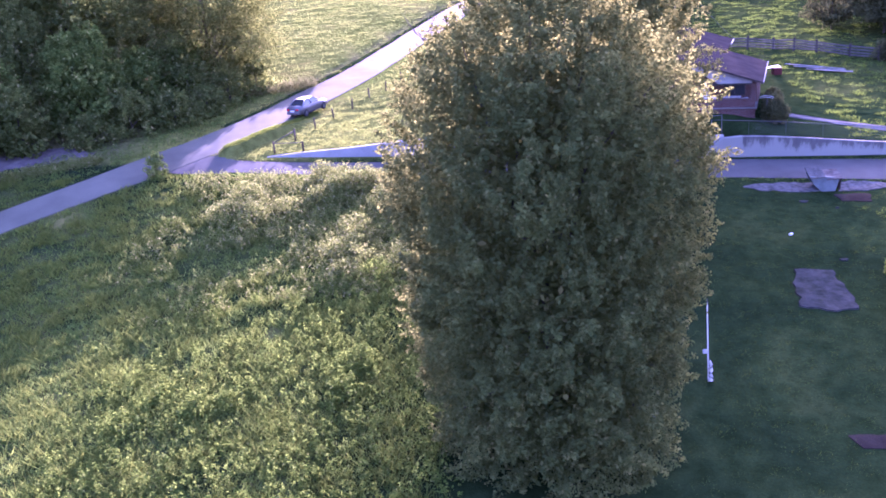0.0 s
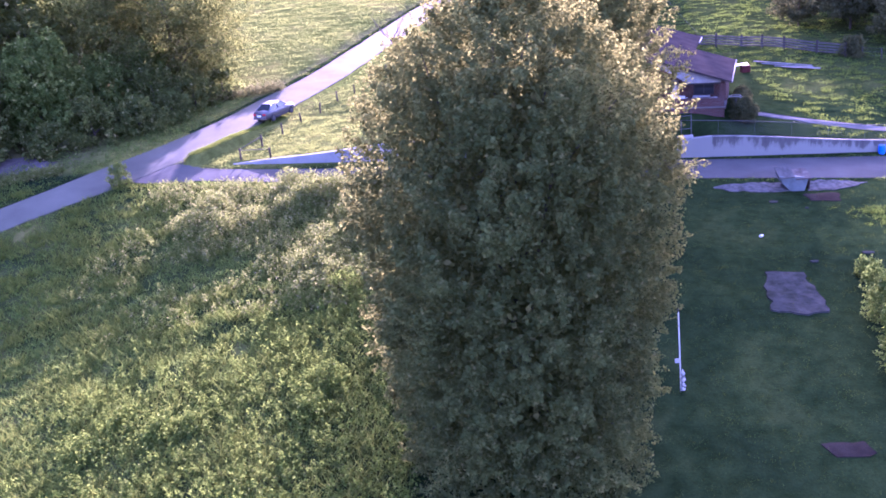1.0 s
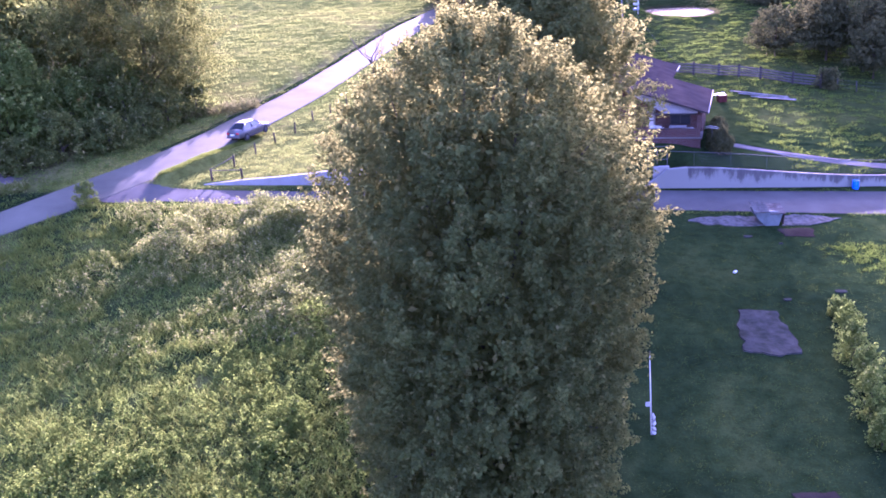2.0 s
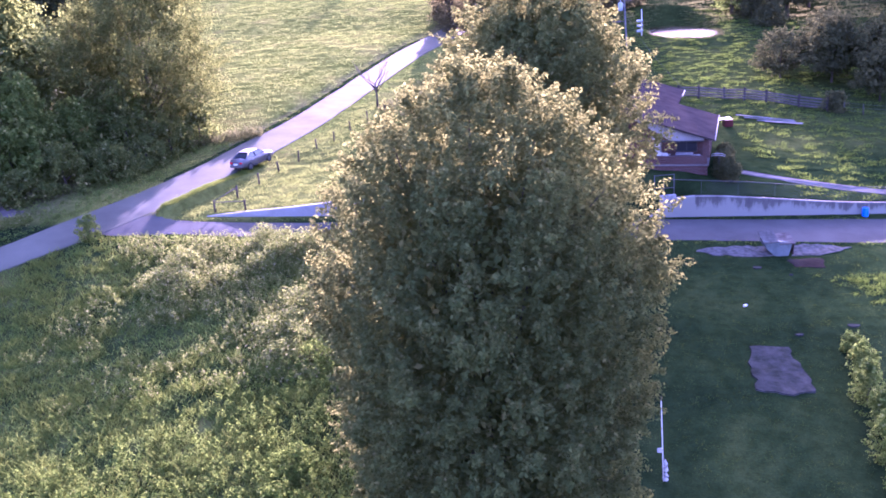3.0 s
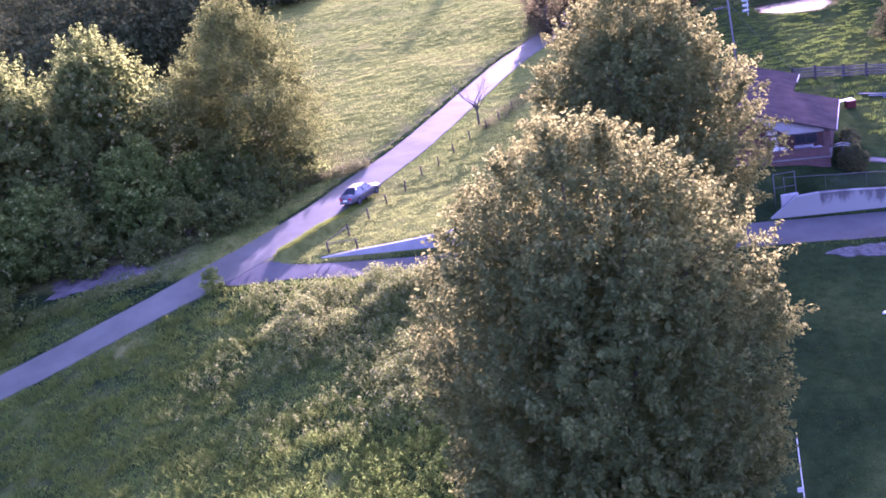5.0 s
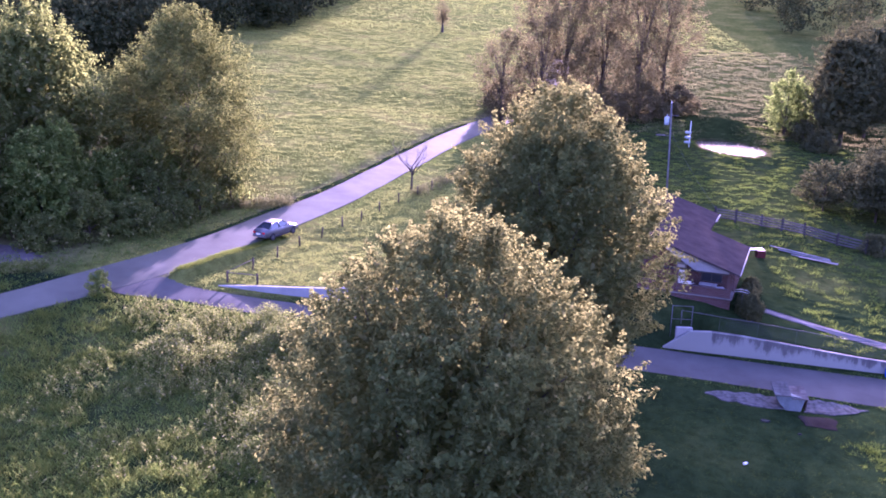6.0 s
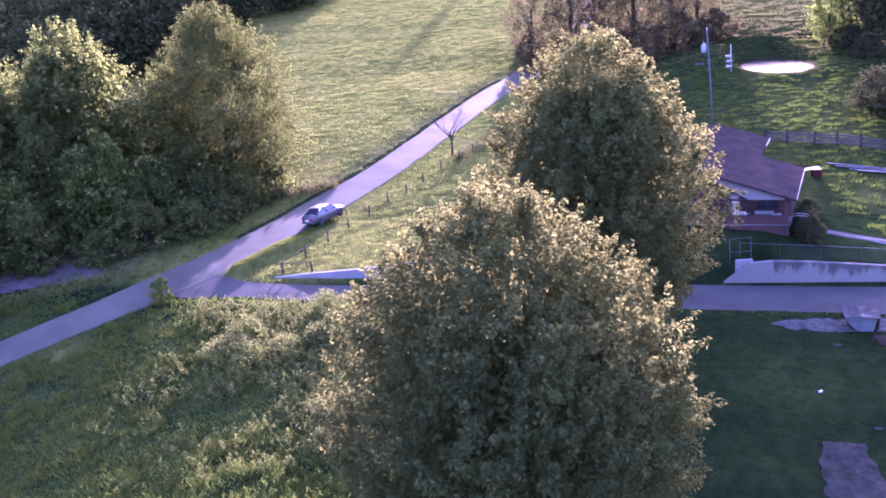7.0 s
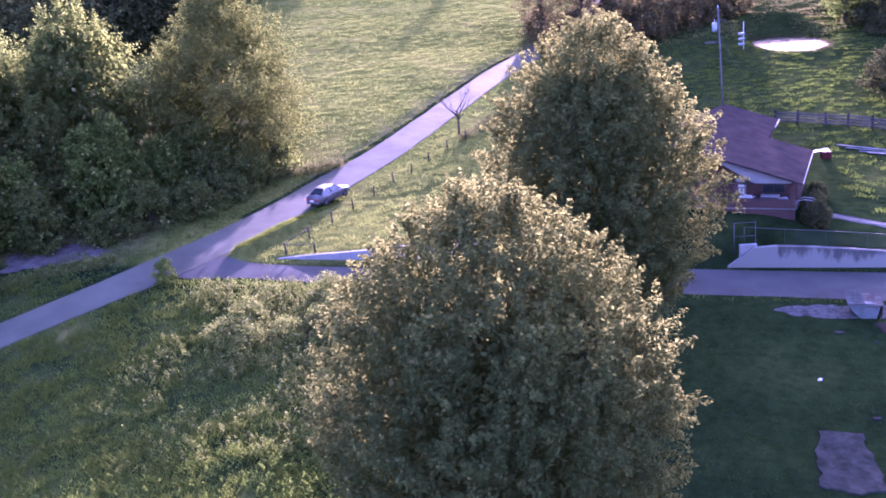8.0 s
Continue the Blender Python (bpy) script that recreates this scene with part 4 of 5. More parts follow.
bx, by = 40.4, 61.5
bin_ = thing("blue_barrel", pose(bx, by, ground_z(bx, by)), "bright blue plastic barrel against the wall", "barrel")
part("body", tube(bmesh.new(), [(0, 0, -0.05), (0, 0, 0.05), (0, 0, 0.35), (0, 0, 0.6), (0, 0, 0.66)], [0.22, 0.25, 0.28, 0.26, 0.22], 16), M["blue"], bin_)
part("rim", tube(bmesh.new(), [(0, 0, 0.66), (0, 0, 0.70)], [0.25, 0.25], 16), M["blue"], bin_)

# chain-link fence on the wall
cl = thing("chain_link_fence", pose(0, 0, 0), "grey chain-link fence along the wall top", "fence")
CH = 1.15


def wall_top(x):
    return float(base_height(x, 62.45)) + 0.02


for x in np.arange(27.4, 60, 3.0):
    part("post", tube(bmesh.new(), [(x, 62.5, wall_top(x) - 0.3), (x, 62.5, wall_top(x) + CH)], [0.011, 0.011], 6), M["steel"], cl)
for x in np.arange(27.4, 57, 3.0):
    part("top_rail", tube(bmesh.new(), [(x, 62.5, wall_top(x) + CH - 0.03), (x + 3, 62.5, wall_top(x + 3) + CH - 0.03)], [0.022, 0.022], 6), M["steel"], cl)
part("side_rail", tube(bmesh.new(), [(27.4, 62.5, wall_top(27.4) + CH - 0.03), (24.6, 63.35, wall_top(27.4) + CH + 0.1)], [0.022, 0.022], 6), M["steel"], cl)
part("side_post", tube(bmesh.new(), [(24.6, 63.35, 0.7), (24.6, 63.35, wall_top(27.4) + CH + 0.1)], [0.035, 0.035], 7), M["steel"], cl)
for x in (23.9, 25.5):
    part("gate_post", tube(bmesh.new(), [(x, 63.6, -0.5), (x, 63.6, 2.15)], [0.035, 0.035], 7), M["steel"], cl)
for z in (1.0, 2.1):
    part("gate_rail", tube(bmesh.new(), [(23.9, 63.6, z), (25.5, 63.6, z)], [0.025, 0.025], 6), M["steel"], cl)
wire = []
for x in np.arange(27.4, 56.4, 0.16):
    for s in (-1, 1):
        a, b = (x, wall_top(x) + 0.02), (x + 0.9, wall_top(x + 0.9) + CH - 0.05)
        wire.append((a[0], a[1], b[0], b[1]) if s > 0 else (a[0], wall_top(a[0]) + CH - 0.05, b[0], wall_top(b[0]) + 0.02))
wire = np.array(wire)
wv = np.zeros((len(wire), 4, 3))
wv[:, :, 1] = 62.5
for k, (i, dz) in enumerate(((0, -0.005), (2, -0.005), (2, 0.005), (0, 0.005))):
    wv[:, k, 0], wv[:, k, 2] = wire[:, i] , wire[:, i + 1] + dz
raw_object("wire_mesh", wv.reshape(-1, 3), np.arange(len(wire) * 4).reshape(-1, 4), M["steel"], cl)

# ---- roadside fence ----
POSTS = [(-12.55, 64.6), (-11.35, 67.9), (-10.1, 71.5), (-8.9, 75.3), (-7.5, 78.6), (-6.1, 82.3), (-4.55, 84.8), (-3.05, 88.2), (-1.4, 91.9), (0.4, 95.4), (1.9, 98.2), (3.5, 102.0)]
rf = thing("roadside_fence", pose(0, 0, 0), "weathered post and wire field fence along the road verge", "fence")
g = np.random.default_rng(9)
tops = []
for x, y in POSTS:
    z = ground_z(x, y)
    h = 1.05 + g.normal(0, 0.06)
    dx, dy = g.normal(0, 0.04), g.normal(0, 0.04)
    part("post", tube(bmesh.new(), [(x, y, z - 0.3), (x + dx, y + dy, z + h), (x + dx, y + dy, z + h + 0.03)], [0.085, 0.075, 0.05], 8), M["post"], rf)
    tops.append((x, y, z, h))
for (x0, y0, z0, h0), (x1, y1, z1, h1) in zip(tops[:-1], tops[1:]):
    for s in (0.3, 0.6, 0.92):
        part("wire", tube(bmesh.new(), [(x0, y0, z0 + h0 * s), ((x0 + x1) / 2, (y0 + y1) / 2, (z0 + z1 + (h0 + h1) * s) / 2 - 0.03), (x1, y1, z1 + h1 * s)], [0.0035] * 3, 3), M["post"], rf)
x, y = -9.95, 64.35
z = ground_z(x, y)
part("corner_post", tube(bmesh.new(), [(x, y, z - 0.3), (x, y, z + 0.9), (x, y, z + 0.93)], [0.09, 0.08, 0.05], 8), M["post"], rf)
part("brace_rail", tube(bmesh.new(), [(*POSTS[0], tops[0][2] + 0.85), (x, y, z + 0.8)], [0.035, 0.03], 6), M["grey_wood"], rf)
part("brace_rail", tube(bmesh.new(), [(*POSTS[0], tops[0][2] + 0.92), (*POSTS[1], tops[1][2] + 0.92)], [0.035, 0.03], 6), M["grey_wood"], rf)

# ---- paddock fence behind the house ----
pf = thing("paddock_fence", pose(0, 0, 0), "grey weathered board fence with four rails", "fence")
PAD = spline([(35.2, 96.8), (40, 95.0), (44.2, 93.0), (49.7, 89.6)], 2.3)
g = np.random.default_rng(44)
prev = None
for x, y in PAD:
    z = ground_z(x, y)
    m = pose(x, y, z, g.normal(0, 1.5), g.normal(0, 1.5), -28)
    part("post", box(bmesh.new(), (-0.11, -0.10, -0.3), (0.11, 0.10, 1.5), m, 0.01), M["dark_post"], pf)
    if prev is not None:
        for k in range(4):
            a = Vector((prev[0], prev[1] - 0.09, prev[2] + 0.3 + k * 0.3 + g.normal(0, 0.02)))
            b = Vector((x, y - 0.09, z + 0.3 + k * 0.3 + g.normal(0, 0.02)))
            d = b - a
            turn = Matrix.Translation(a) @ d.to_track_quat("X", "Z").to_matrix().to_4x4()
            part("rail", box(bmesh.new(), (0, -0.02, -0.085), (d.length, 0.02, 0.085), turn), M["fence_wood"], pf)
    prev = (x, y, z)
wf = thing("wire_fence", pose(0, 0, 0), "thin pale posts and wire beyond the board fence", "fence")
prev = None
for x, y in spline([(51.2, 88.9), (56, 86.4), (66, 82)], 3.0):
    z = ground_z(x, y)
    part("post", tube(bmesh.new(), [(x, y, z - 0.3), (x + g.normal(0, 0.05), y, z + 1.25)], [0.06, 0.05], 6), M["fence_wood"], wf)
    if prev is not None:
        for h in (0.35, 0.75, 1.15):
            part("wire", tube(bmesh.new(), [(prev[0], prev[1], prev[2] + h), (x, y, z + h)], [0.008, 0.008], 4), M["steel"], wf)
    prev = (x, y, z)
for k, (bx0, by0, long) in enumerate(((39.0, 88.1, 4.6), (39.0, 87.75, 5.9), (39.6, 87.1, 5.2), (40.6, 86.1, 4.6), (41.2, 85.5, 3.8))):
    z0, z1 = ground_z(bx0, by0), ground_z(bx0 + 0.92 * long, by0 - 0.42 * long)
    tagged(mesh_object("plank", box(bmesh.new(), (0, -0.15, 0.0), (long, 0.15, 0.05), pose(bx0, by0, z0 + 0.12 + 0.02 * (k % 2), 0, math.degrees(math.atan2(z0 - z1, long)), -24 + k), 0.008), M["plank"]),
           "long pale bleached plank lying in the grass", "plank", "planks in the grass")

# ---- utility pole, marker by the pond ----
ux, uy = 30.8, 103.5
up = thing("utility_pole", pose(ux, uy, ground_z(ux, uy)), "tall wooden utility pole with a grey transformer", "utility pole")
UH = 15.6 - ground_z(ux, uy)
part("pole", tube(bmesh.new(), [(0, 0, -0.5), (-0.2, 0, UH * 0.5), (-0.45, 0, UH)], [0.125, 0.10, 0.08], 10), M["pole_wood"], up)
tr_ = part("transformer", tube(bmesh.new(), [(-0.85, 0, UH - 2.6), (-0.85, 0, UH - 2.5), (-0.85, 0, UH - 1.7), (-0.85, 0, UH - 1.6)], [0.24, 0.3, 0.3, 0.2], 14), M["tin"], up, "pale grey transformer can")
part("bushing", tube(bmesh.new(), [(-0.85, 0, UH - 1.6), (-0.85, 0, UH - 1.3)], [0.06, 0.04], 8), M["white"], tr_)
part("cross_arm", box(bmesh.new(), (-1.1, -0.06, UH - 1.5), (0.5, 0.06, UH - 1.4)), M["grey_wood"], up)
part("insulator", tube(bmesh.new(), [(-0.45, 0, UH), (-0.45, 0, UH + 0.3)], [0.06, 0.04], 8), M["white"], up)
part("lamp_arm", tube(bmesh.new(), [(-0.3, 0, UH - 3.9), (-1.5, 0, UH - 3.8)], [0.04, 0.04], 6), M["steel"], up)
part("lamp_head", box(bmesh.new(), (-2.0, -0.18, UH - 3.95), (-0.9, 0.18, UH - 3.75), bevel=0.04), M["grey_wood"], up)
drop = HOUSE @ Vector((-3.75, 20.3, 5.25)) - Vector((ux, uy, ground_z(ux, uy)))
tie = Vector((-0.35, -0.1, UH - 3.2))
sag = [tie.lerp(drop, k / 10) + Vector((0, 0, -2.0 * (k / 10) * (1 - k / 10))) for k in range(11)]
part("service_wire", tube(bmesh.new(), sag, [0.011] * 11, 5), M["steel"], up, "thin pale service wire to the house")
mx, my = 39.2, 131.4
mk = thing("feeder_post", pose(mx, my, ground_z(mx, my)), "thin post with stacked pale blue pans by the pond", "post")
part("pole", tube(bmesh.new(), [(0, 0, -0.3), (0, 0, 3.9)], [0.07, 0.05], 8), M["white"], mk)
for k in range(3):
    part("pan", tube(bmesh.new(), [(-0.3, 0, 0.5 + k * 0.75), (-0.3, 0, 0.6 + k * 0.75), (-0.3, 0, 0.85 + k * 0.75)], [0.3, 0.5, 0.46], 12), M["tin"], mk)


# ---- car ----
def sedan(at):
    ob = thing("car", at, "silver-blue four-door sedan standing on the road", "car")
    # half-widths and heights along the length, tail to nose
    sec = [(-2.32, 0.66, 0.42, 0.86), (-2.2, 0.80, 0.30, 0.97), (-1.5, 0.87, 0.24, 1.0), (-0.4, 0.89, 0.22, 0.97), (0.7, 0.89, 0.22, 0.95), (1.4, 0.87, 0.24, 0.88), (2.1, 0.80, 0.28, 0.76), (2.3, 0.66, 0.38, 0.64)]
    bm = bmesh.new()
    rows = []
    for y, w, lo, hi in sec:
        rows.append([bm.verts.new((x, y, z)) for x, z in ((-w * 0.86, lo), (-w, lo + 0.18), (-w, hi - 0.16), (-w * 0.9, hi - 0.02), (0, hi + 0.03), (w * 0.9, hi - 0.02), (w, hi - 0.16), (w, lo + 0.18), (w * 0.86, lo))])
    for r, s in zip(rows[:-1], rows[1:]):
        for i in range(9):
            bm.faces.new((r[i], r[(i + 1) % 9], s[(i + 1) % 9], s[i])).smooth = True
    bm.faces.new(rows[0])
    bm.faces.new(rows[-1][::-1])
    bmesh.ops.recalc_face_normals(bm, faces=bm.faces)
    part("body", bm, M["paint"], ob)
    bm = bmesh.new()
    low = [(-0.78, -1.75), (0.78, -1.75), (0.80, 1.05), (-0.80, 1.05)]
    top = [(-0.58, -1.0), (0.58, -1.0), (0.60, 0.25), (-0.60, 0.25)]
    a = [bm.verts.new((x, y, 0.96)) for x, y in low]
    b = [bm.verts.new((x, y, 1.40)) for x, y in top]
    for i in range(4):
        j = (i + 1) % 4
        bm.faces.new((a[i], a[j], b[j], b[i]))
    bm.faces.new(b)
    part("cabin_glass", bm, M["glass"], ob, "dark tinted windows")
    bm = bmesh.new()
    rows = []
    for y, w, z in ((-1.06, 0.57, 1.395), (-0.85, 0.60, 1.43), (-0.3, 0.62, 1.45), (0.15, 0.61, 1.435), (0.32, 0.59, 1.395)):
        rows.append([bm.verts.new((x, y, zz)) for x, zz in ((-w, z - 0.02), (-w * 0.6, z + 0.015), (0, z + 0.02), (w * 0.6, z + 0.015), (w, z - 0.02))])
    for r, s in zip(rows[:-1], rows[1:]):
        for i in range(4):
            bm.faces.new((r[i], s[i], s[i + 1], r[i + 1])).smooth = True
    part("roof", bm, M["paint"], ob)
    for s in (-1, 1):
        for (x0, y0, z0), (x1, y1, z1) in ((((0.79, -1.78, 0.95)), (0.585, -1.0, 1.41)), ((0.81, 1.08, 0.94), (0.605, 0.26, 1.41)), ((0.83, -0.35, 0.95), (0.63, -0.38, 1.41))):
            part("pillar", tube(bmesh.new(), [(s * x0, y0, z0), (s * x1, y1, z1)], [0.045, 0.035], 6), M["paint"], ob)
        part("mirror", box(bmesh.new(), (s * 0.95 - 0.09, 0.72, 0.95), (s * 0.95 + 0.09, 0.86, 1.08), bevel=0.03), M["paint"], ob)
        part("tail_light", box(bmesh.new(), (s * 0.55 - 0.16, -2.335, 0.68), (s * 0.55 + 0.16, -2.27, 0.84), bevel=0.02), M["lamp_red"], ob, "red tail light")
        part("headlight", box(bmesh.new(), (s * 0.52 - 0.18, 2.22, 0.50), (s * 0.52 + 0.18, 2.31, 0.64), bevel=0.03), M["chrome"], ob, "clear headlight")
        part("sill", box(bmesh.new(), (s * 0.86 - 0.04, -1.0, 0.2), (s * 0.86 + 0.045, 1.0, 0.32), bevel=0.02), M["dark"], ob)
        for y in (-0.95, 0.05):
            part("door_handle", box(bmesh.new(), (s * 0.9 - 0.02, y - 0.1, 0.78), (s * 0.9 + 0.02, y + 0.1, 0.82), bevel=0.01), M["chrome"], ob)
        for y in (-1.4, 1.42):
            wheel = part("wheel", tube(bmesh.new(), [(s * 0.70, y, 0.31), (s * 0.72, y, 0.31), (s * 0.90, y, 0.31), (s * 0.915, y, 0.31)], [0.28, 0.315, 0.315, 0.28], 20), M["rubber"], ob)
            part("rim", tube(bmesh.new(), [(s * 0.90, y, 0.31), (s * 0.925, y, 0.31)], [0.19, 0.17], 14), M["steel"], wheel)
    part("rear_bumper", box(bmesh.new(), (-0.74, -2.42, 0.36), (0.74, -2.25, 0.56), bevel=0.05), M["paint"], ob)
    part("front_bumper", box(bmesh.new(), (-0.74, 2.2, 0.30), (0.74, 2.38, 0.48), bevel=0.05), M["paint"], ob)
    part("number_plate", box(bmesh.new(), (-0.2, -2.432, 0.60), (0.2, -2.33, 0.72)), M["white"], ob)
    part("grille", box(bmesh.new(), (-0.3, 2.25, 0.5), (0.3, 2.325, 0.6), bevel=0.01), M["dark"], ob)
    return ob


kx, ky = -11.8, 77.7
hd = Vector((0.46, 0.888, 0))
slope = (base_height(kx + 0.93, ky + 2.4) - base_height(kx - 0.93, ky - 2.4)) / 5.15
sedan(pose(kx, ky, float(base_height(kx, ky)) + 0.09, math.degrees(math.atan(slope)), 0, math.degrees(math.atan2(-hd.x, hd.y))) @ Matrix.Diagonal((1.04, 1.03, 1.12, 1)))


# ---- trees ----
ROUND = [(0.10, 3.8), (0.2, 5.5), (0.36, 7.1), (0.52, 7.5), (0.66, 6.9), (0.78, 5.6), (0.88, 4.1), (0.95, 2.4), (1.0, 0.5)]


def sized(profile, k):
    return [(f, r * k) for f, r in profile]


DOME = [(0.0, 4.6), (0.10, 4.9), (0.22, 5.3), (0.40, 5.75), (0.55, 6.1), (0.66, 6.1), (0.75, 5.75), (0.83, 5.0), (0.89, 4.0), (0.935, 2.9), (0.97, 1.7), (1.0, 0.5)]
tree("maple_tree", 8.0, 24.4, 16.2, DOME, 2000, 115, 0.145, M["maple"], "large round maple with dense dark green leaves", "tree", 0.46, 17, 16, 0.38, inner=0.22, lobes=0.08, core=0.32, shoot=1.5)
tree("maple_tree", 13.0, 50.3, 19.4, sized(ROUND, 0.96), 1350, 72, 0.21, M["maple"], "tall round maple with dense green leaves beside the drive", "tree", 0.6, 12, 14, 0.4, inner=0.18, lobes=0.16, core=0.48, shoot=1.9)

OVAL = [(0.12, 3.5), (0.3, 5.6), (0.5, 6.3), (0.7, 5.4), (0.85, 3.6), (0.95, 1.8), (1.0, 0.5)]
LOCUST = [(0.08, 4.6), (0.25, 7.0), (0.45, 7.8), (0.62, 6.9), (0.78, 5.2), (0.90, 3.4), (1.0, 0.8)]
tree("locust_tree", -23.6, 87.0, 24.3, LOCUST, 1900, 62, 0.22, M["fine"], "feathery olive roadside tree with fine leaves", "tree", 0.85, 13, 20, 0.26, inner=0.62, lobes=0.40, shoot=2.4)
WOODS = [(-36.5, 81, 24.3, 1.1), (-45, 74, 25, 1.15), (-43, 90, 22, 0.9), (-57, 82, 26, 1.3), (-62, 70, 25, 1.3), (-53, 62, 20, 1.1), (-60, 98, 24, 1.2), (-31.5, 93, 18.5, 0.8)]
for k, (x, y, top, s) in enumerate(WOODS):
    tree("woodland_tree", x, y, top, sized(OVAL, s), 560, 38, 0.33, M["wood_leaf"], "broad green tree at the edge of the roadside wood", "tree", 0.8, 30 + k, 8, 0.3, "roadside wood", 0.5, 0.4, core=0.8, shoot=2.6)
BUSHY = [(0.02, 0.75), (0.25, 1.0), (0.55, 0.95), (0.8, 0.65), (1.0, 0.15)]
UNDER = [(-32.5, 72.5, 9.0, 4.2), (-28.5, 78, 6.5, 3.4), (-39, 67, 8.5, 4.2), (-24.5, 80.5, 5.0, 3.0), (-27.5, 71.5, 4.0, 2.6), (-20.6, 81.3, 3.2, 2.0), (-24.2, 74.2, 3.2, 2.4), (-22.0, 77.8, 2.6, 1.9),
         (-46, 61, 8.0, 4.4), (-40, 56.5, 5.5, 3.4), (-30, 67.9, 2.6, 2.0), (-36, 69.5, 5, 3), (-18.6, 85.2, 3.0, 1.9), (-26, 83, 7, 3.6), (-33, 76, 7, 3.8), (-48, 66, 11.5, 3.2), (-41, 63.5, 9.0, 2.6), (-35, 65.6, 6.2, 2.2), (-31, 74.5, 10.5, 2.4), (-37, 73, 12, 2.8)]
for k, (x, y, h, r) in enumerate(UNDER):
    tree("understorey_shrub", x, y, ground_z(x, y) + h, [(f, q * r) for f, q in BUSHY], int(50 + 14 * r * r), 34, 0.28, M["under"] if k in (0, 1, 2, 8, 13, 14, 15, 16, 18) else M["wood_leaf"],
         "dense green shrub under the roadside trees", "shrub", 0.55, 60 + k, 5, 0.1, "roadside wood", 0.3, 0.4, core=0.6 if h > 5 else 0.0, shoot=1.4)
SPARE = [(0.04, 2.4), (0.2, 4.9), (0.45, 6.2), (0.7, 6.2), (0.88, 4.6), (1.0, 1.0)]
# Unseen tops are made-up heights, chosen by the shade they throw on the yard.
ROADTREES = [(10.0, 138.6, 24.0, 0.72), (16.2, 142, 31, 0.85), (21, 147, 33, 0.95), (27.5, 151, 35, 1.0), (34.5, 157, 38, 1.0), (40.5, 164, 39, 0.95)]
for k, (x, y, top, s) in enumerate(ROADTREES):
    tree("roadside_tree", x, y, top, sized(SPARE, s), (230, 380)[k] if k < 2 else 560, 42, 0.30, M["autumn"], "tall thinning tree with brownish leaves by the road's bend", "tree", 1.35, 90 + k, 18, 0.32, "trees at the bend", 0.6, 0.45, shoot=1.3)
for k, (x, y, h, r) in enumerate([(15, 137, 6, 3.4), (20.5, 141, 7, 3.8), (27, 143, 6.5, 3.8), (34, 148, 6.5, 4), (41, 153, 5, 4), (9.5, 146, 5, 2.5)]):
    tree("thicket_shrub", x, y, ground_z(x, y) + h, [(f, q * r) for f, q in BUSHY], 160, 34, 0.4, M["autumn"], "brown thicket shrub below the tall trees", "shrub", 0.8, 100 + k, 4, 0.08, "trees at the bend", 0.3, 0.2)
for k, (x, y, top, s) in enumerate([(66, 142, 27, 1.1), (73, 150, 29, 1.3), (58.2, 146.0, 19.0, 0.55), (80, 128, 24, 1.2), (61.5, 150, 17, 0.6)]):
    slim = k in (2, 4)
    tree("pond_tree", x, y, top, sized(OVAL, s), 170 if slim else 380, 34, 0.36, M["under"] if slim else M["dusk"], "slim yellow-green tree behind the pond" if slim else "dark spreading tree beyond the pond", "tree",
         0.7, 110 + k, 8, 0.3, "trees by the pond", 0.3, 0.42, core=0.0 if slim else 1.2, shoot=2.2)
TREELET = [(0.2, 0.35), (0.35, 0.9), (0.6, 1.0), (0.8, 0.75), (1.0, 0.2)]
for k, (x, y, h, r) in enumerate([(50, 103.8, 6.2, 3.1), (55.5, 101.5, 8.2, 3.8), (61.5, 99, 9.0, 4.4), (67, 104, 10, 4.8), (57, 107, 7.5, 3.2), (50.6, 89.8, 1.9, 1.1), (57.5, 93.5, 6.5, 2.8), (60.5, 143, 3.2, 2.6), (61, 136, 3, 2.4)]):
    tree("pasture_shrub", x, y, ground_z(x, y) + h, [(f, q * r) for f, q in (TREELET if h > 5 else BUSHY)], int(60 + 20 * r * r), 28, 0.29, M["dusk"], "hazy olive thicket tree at the pasture's edge" if h > 5 else "low olive bush in the pasture", "shrub",
         0.6, 120 + k, 12, 0.12, "pasture shrubs", 0.4, 0.4, shoot=1.4, core=0.7 if k in (1, 2, 3, 6) else 0.0)
for k, (x, y, h, r) in enumerate([(29.3, 40.0, 1.3, 0.6), (28.6, 37.6, 2.0, 0.6), (27.6, 34.9, 2.5, 0.7), (27.3, 32.7, 2.3, 0.8), (26.2, 30.2, 2.6, 0.65), (25.6, 27.8, 1.7, 0.6)]):
    tree("yard_shrub", x, y, ground_z(x, y) + h, [(f, q * r) for f, q in BUSHY], int(60 + 60 * r * r), 26, 0.15, M["under"], "straggly tall weed at the lawn's edge", "shrub", 0.26, 130 + k, 6, 0.05, "yard shrubs", 0.3, 0.4, shoot=0.7)
tree("porch_shrub", 30.9, 66.4, ground_z(30.9, 66.4) + 2.0, [(f, q * 1.0) for f, q in BUSHY], 200, 55, 0.13, M["dusk"], "dark reddish shrub at the porch corner", "shrub", 0.3, 140, 5, 0.05)
for k, (x, y, h) in enumerate([(0.7, 1.8, 1.9), (0.7, 4.0, 1.6), (0.7, 7.0, 1.3)]):
    q = HOUSE @ Vector((x, y, 0))
    tree("foundation_shrub", q.x, q.y, ground_z(q.x, q.y) + h, [(f, w * 0.75) for f, w in BUSHY], 110, 45, 0.14, M["dusk"], "dark evergreen shrub against the house wall", "shrub", 0.35, 150 + k, 4, 0.05,
         "shrubs along the house", 0.3, 0.15)
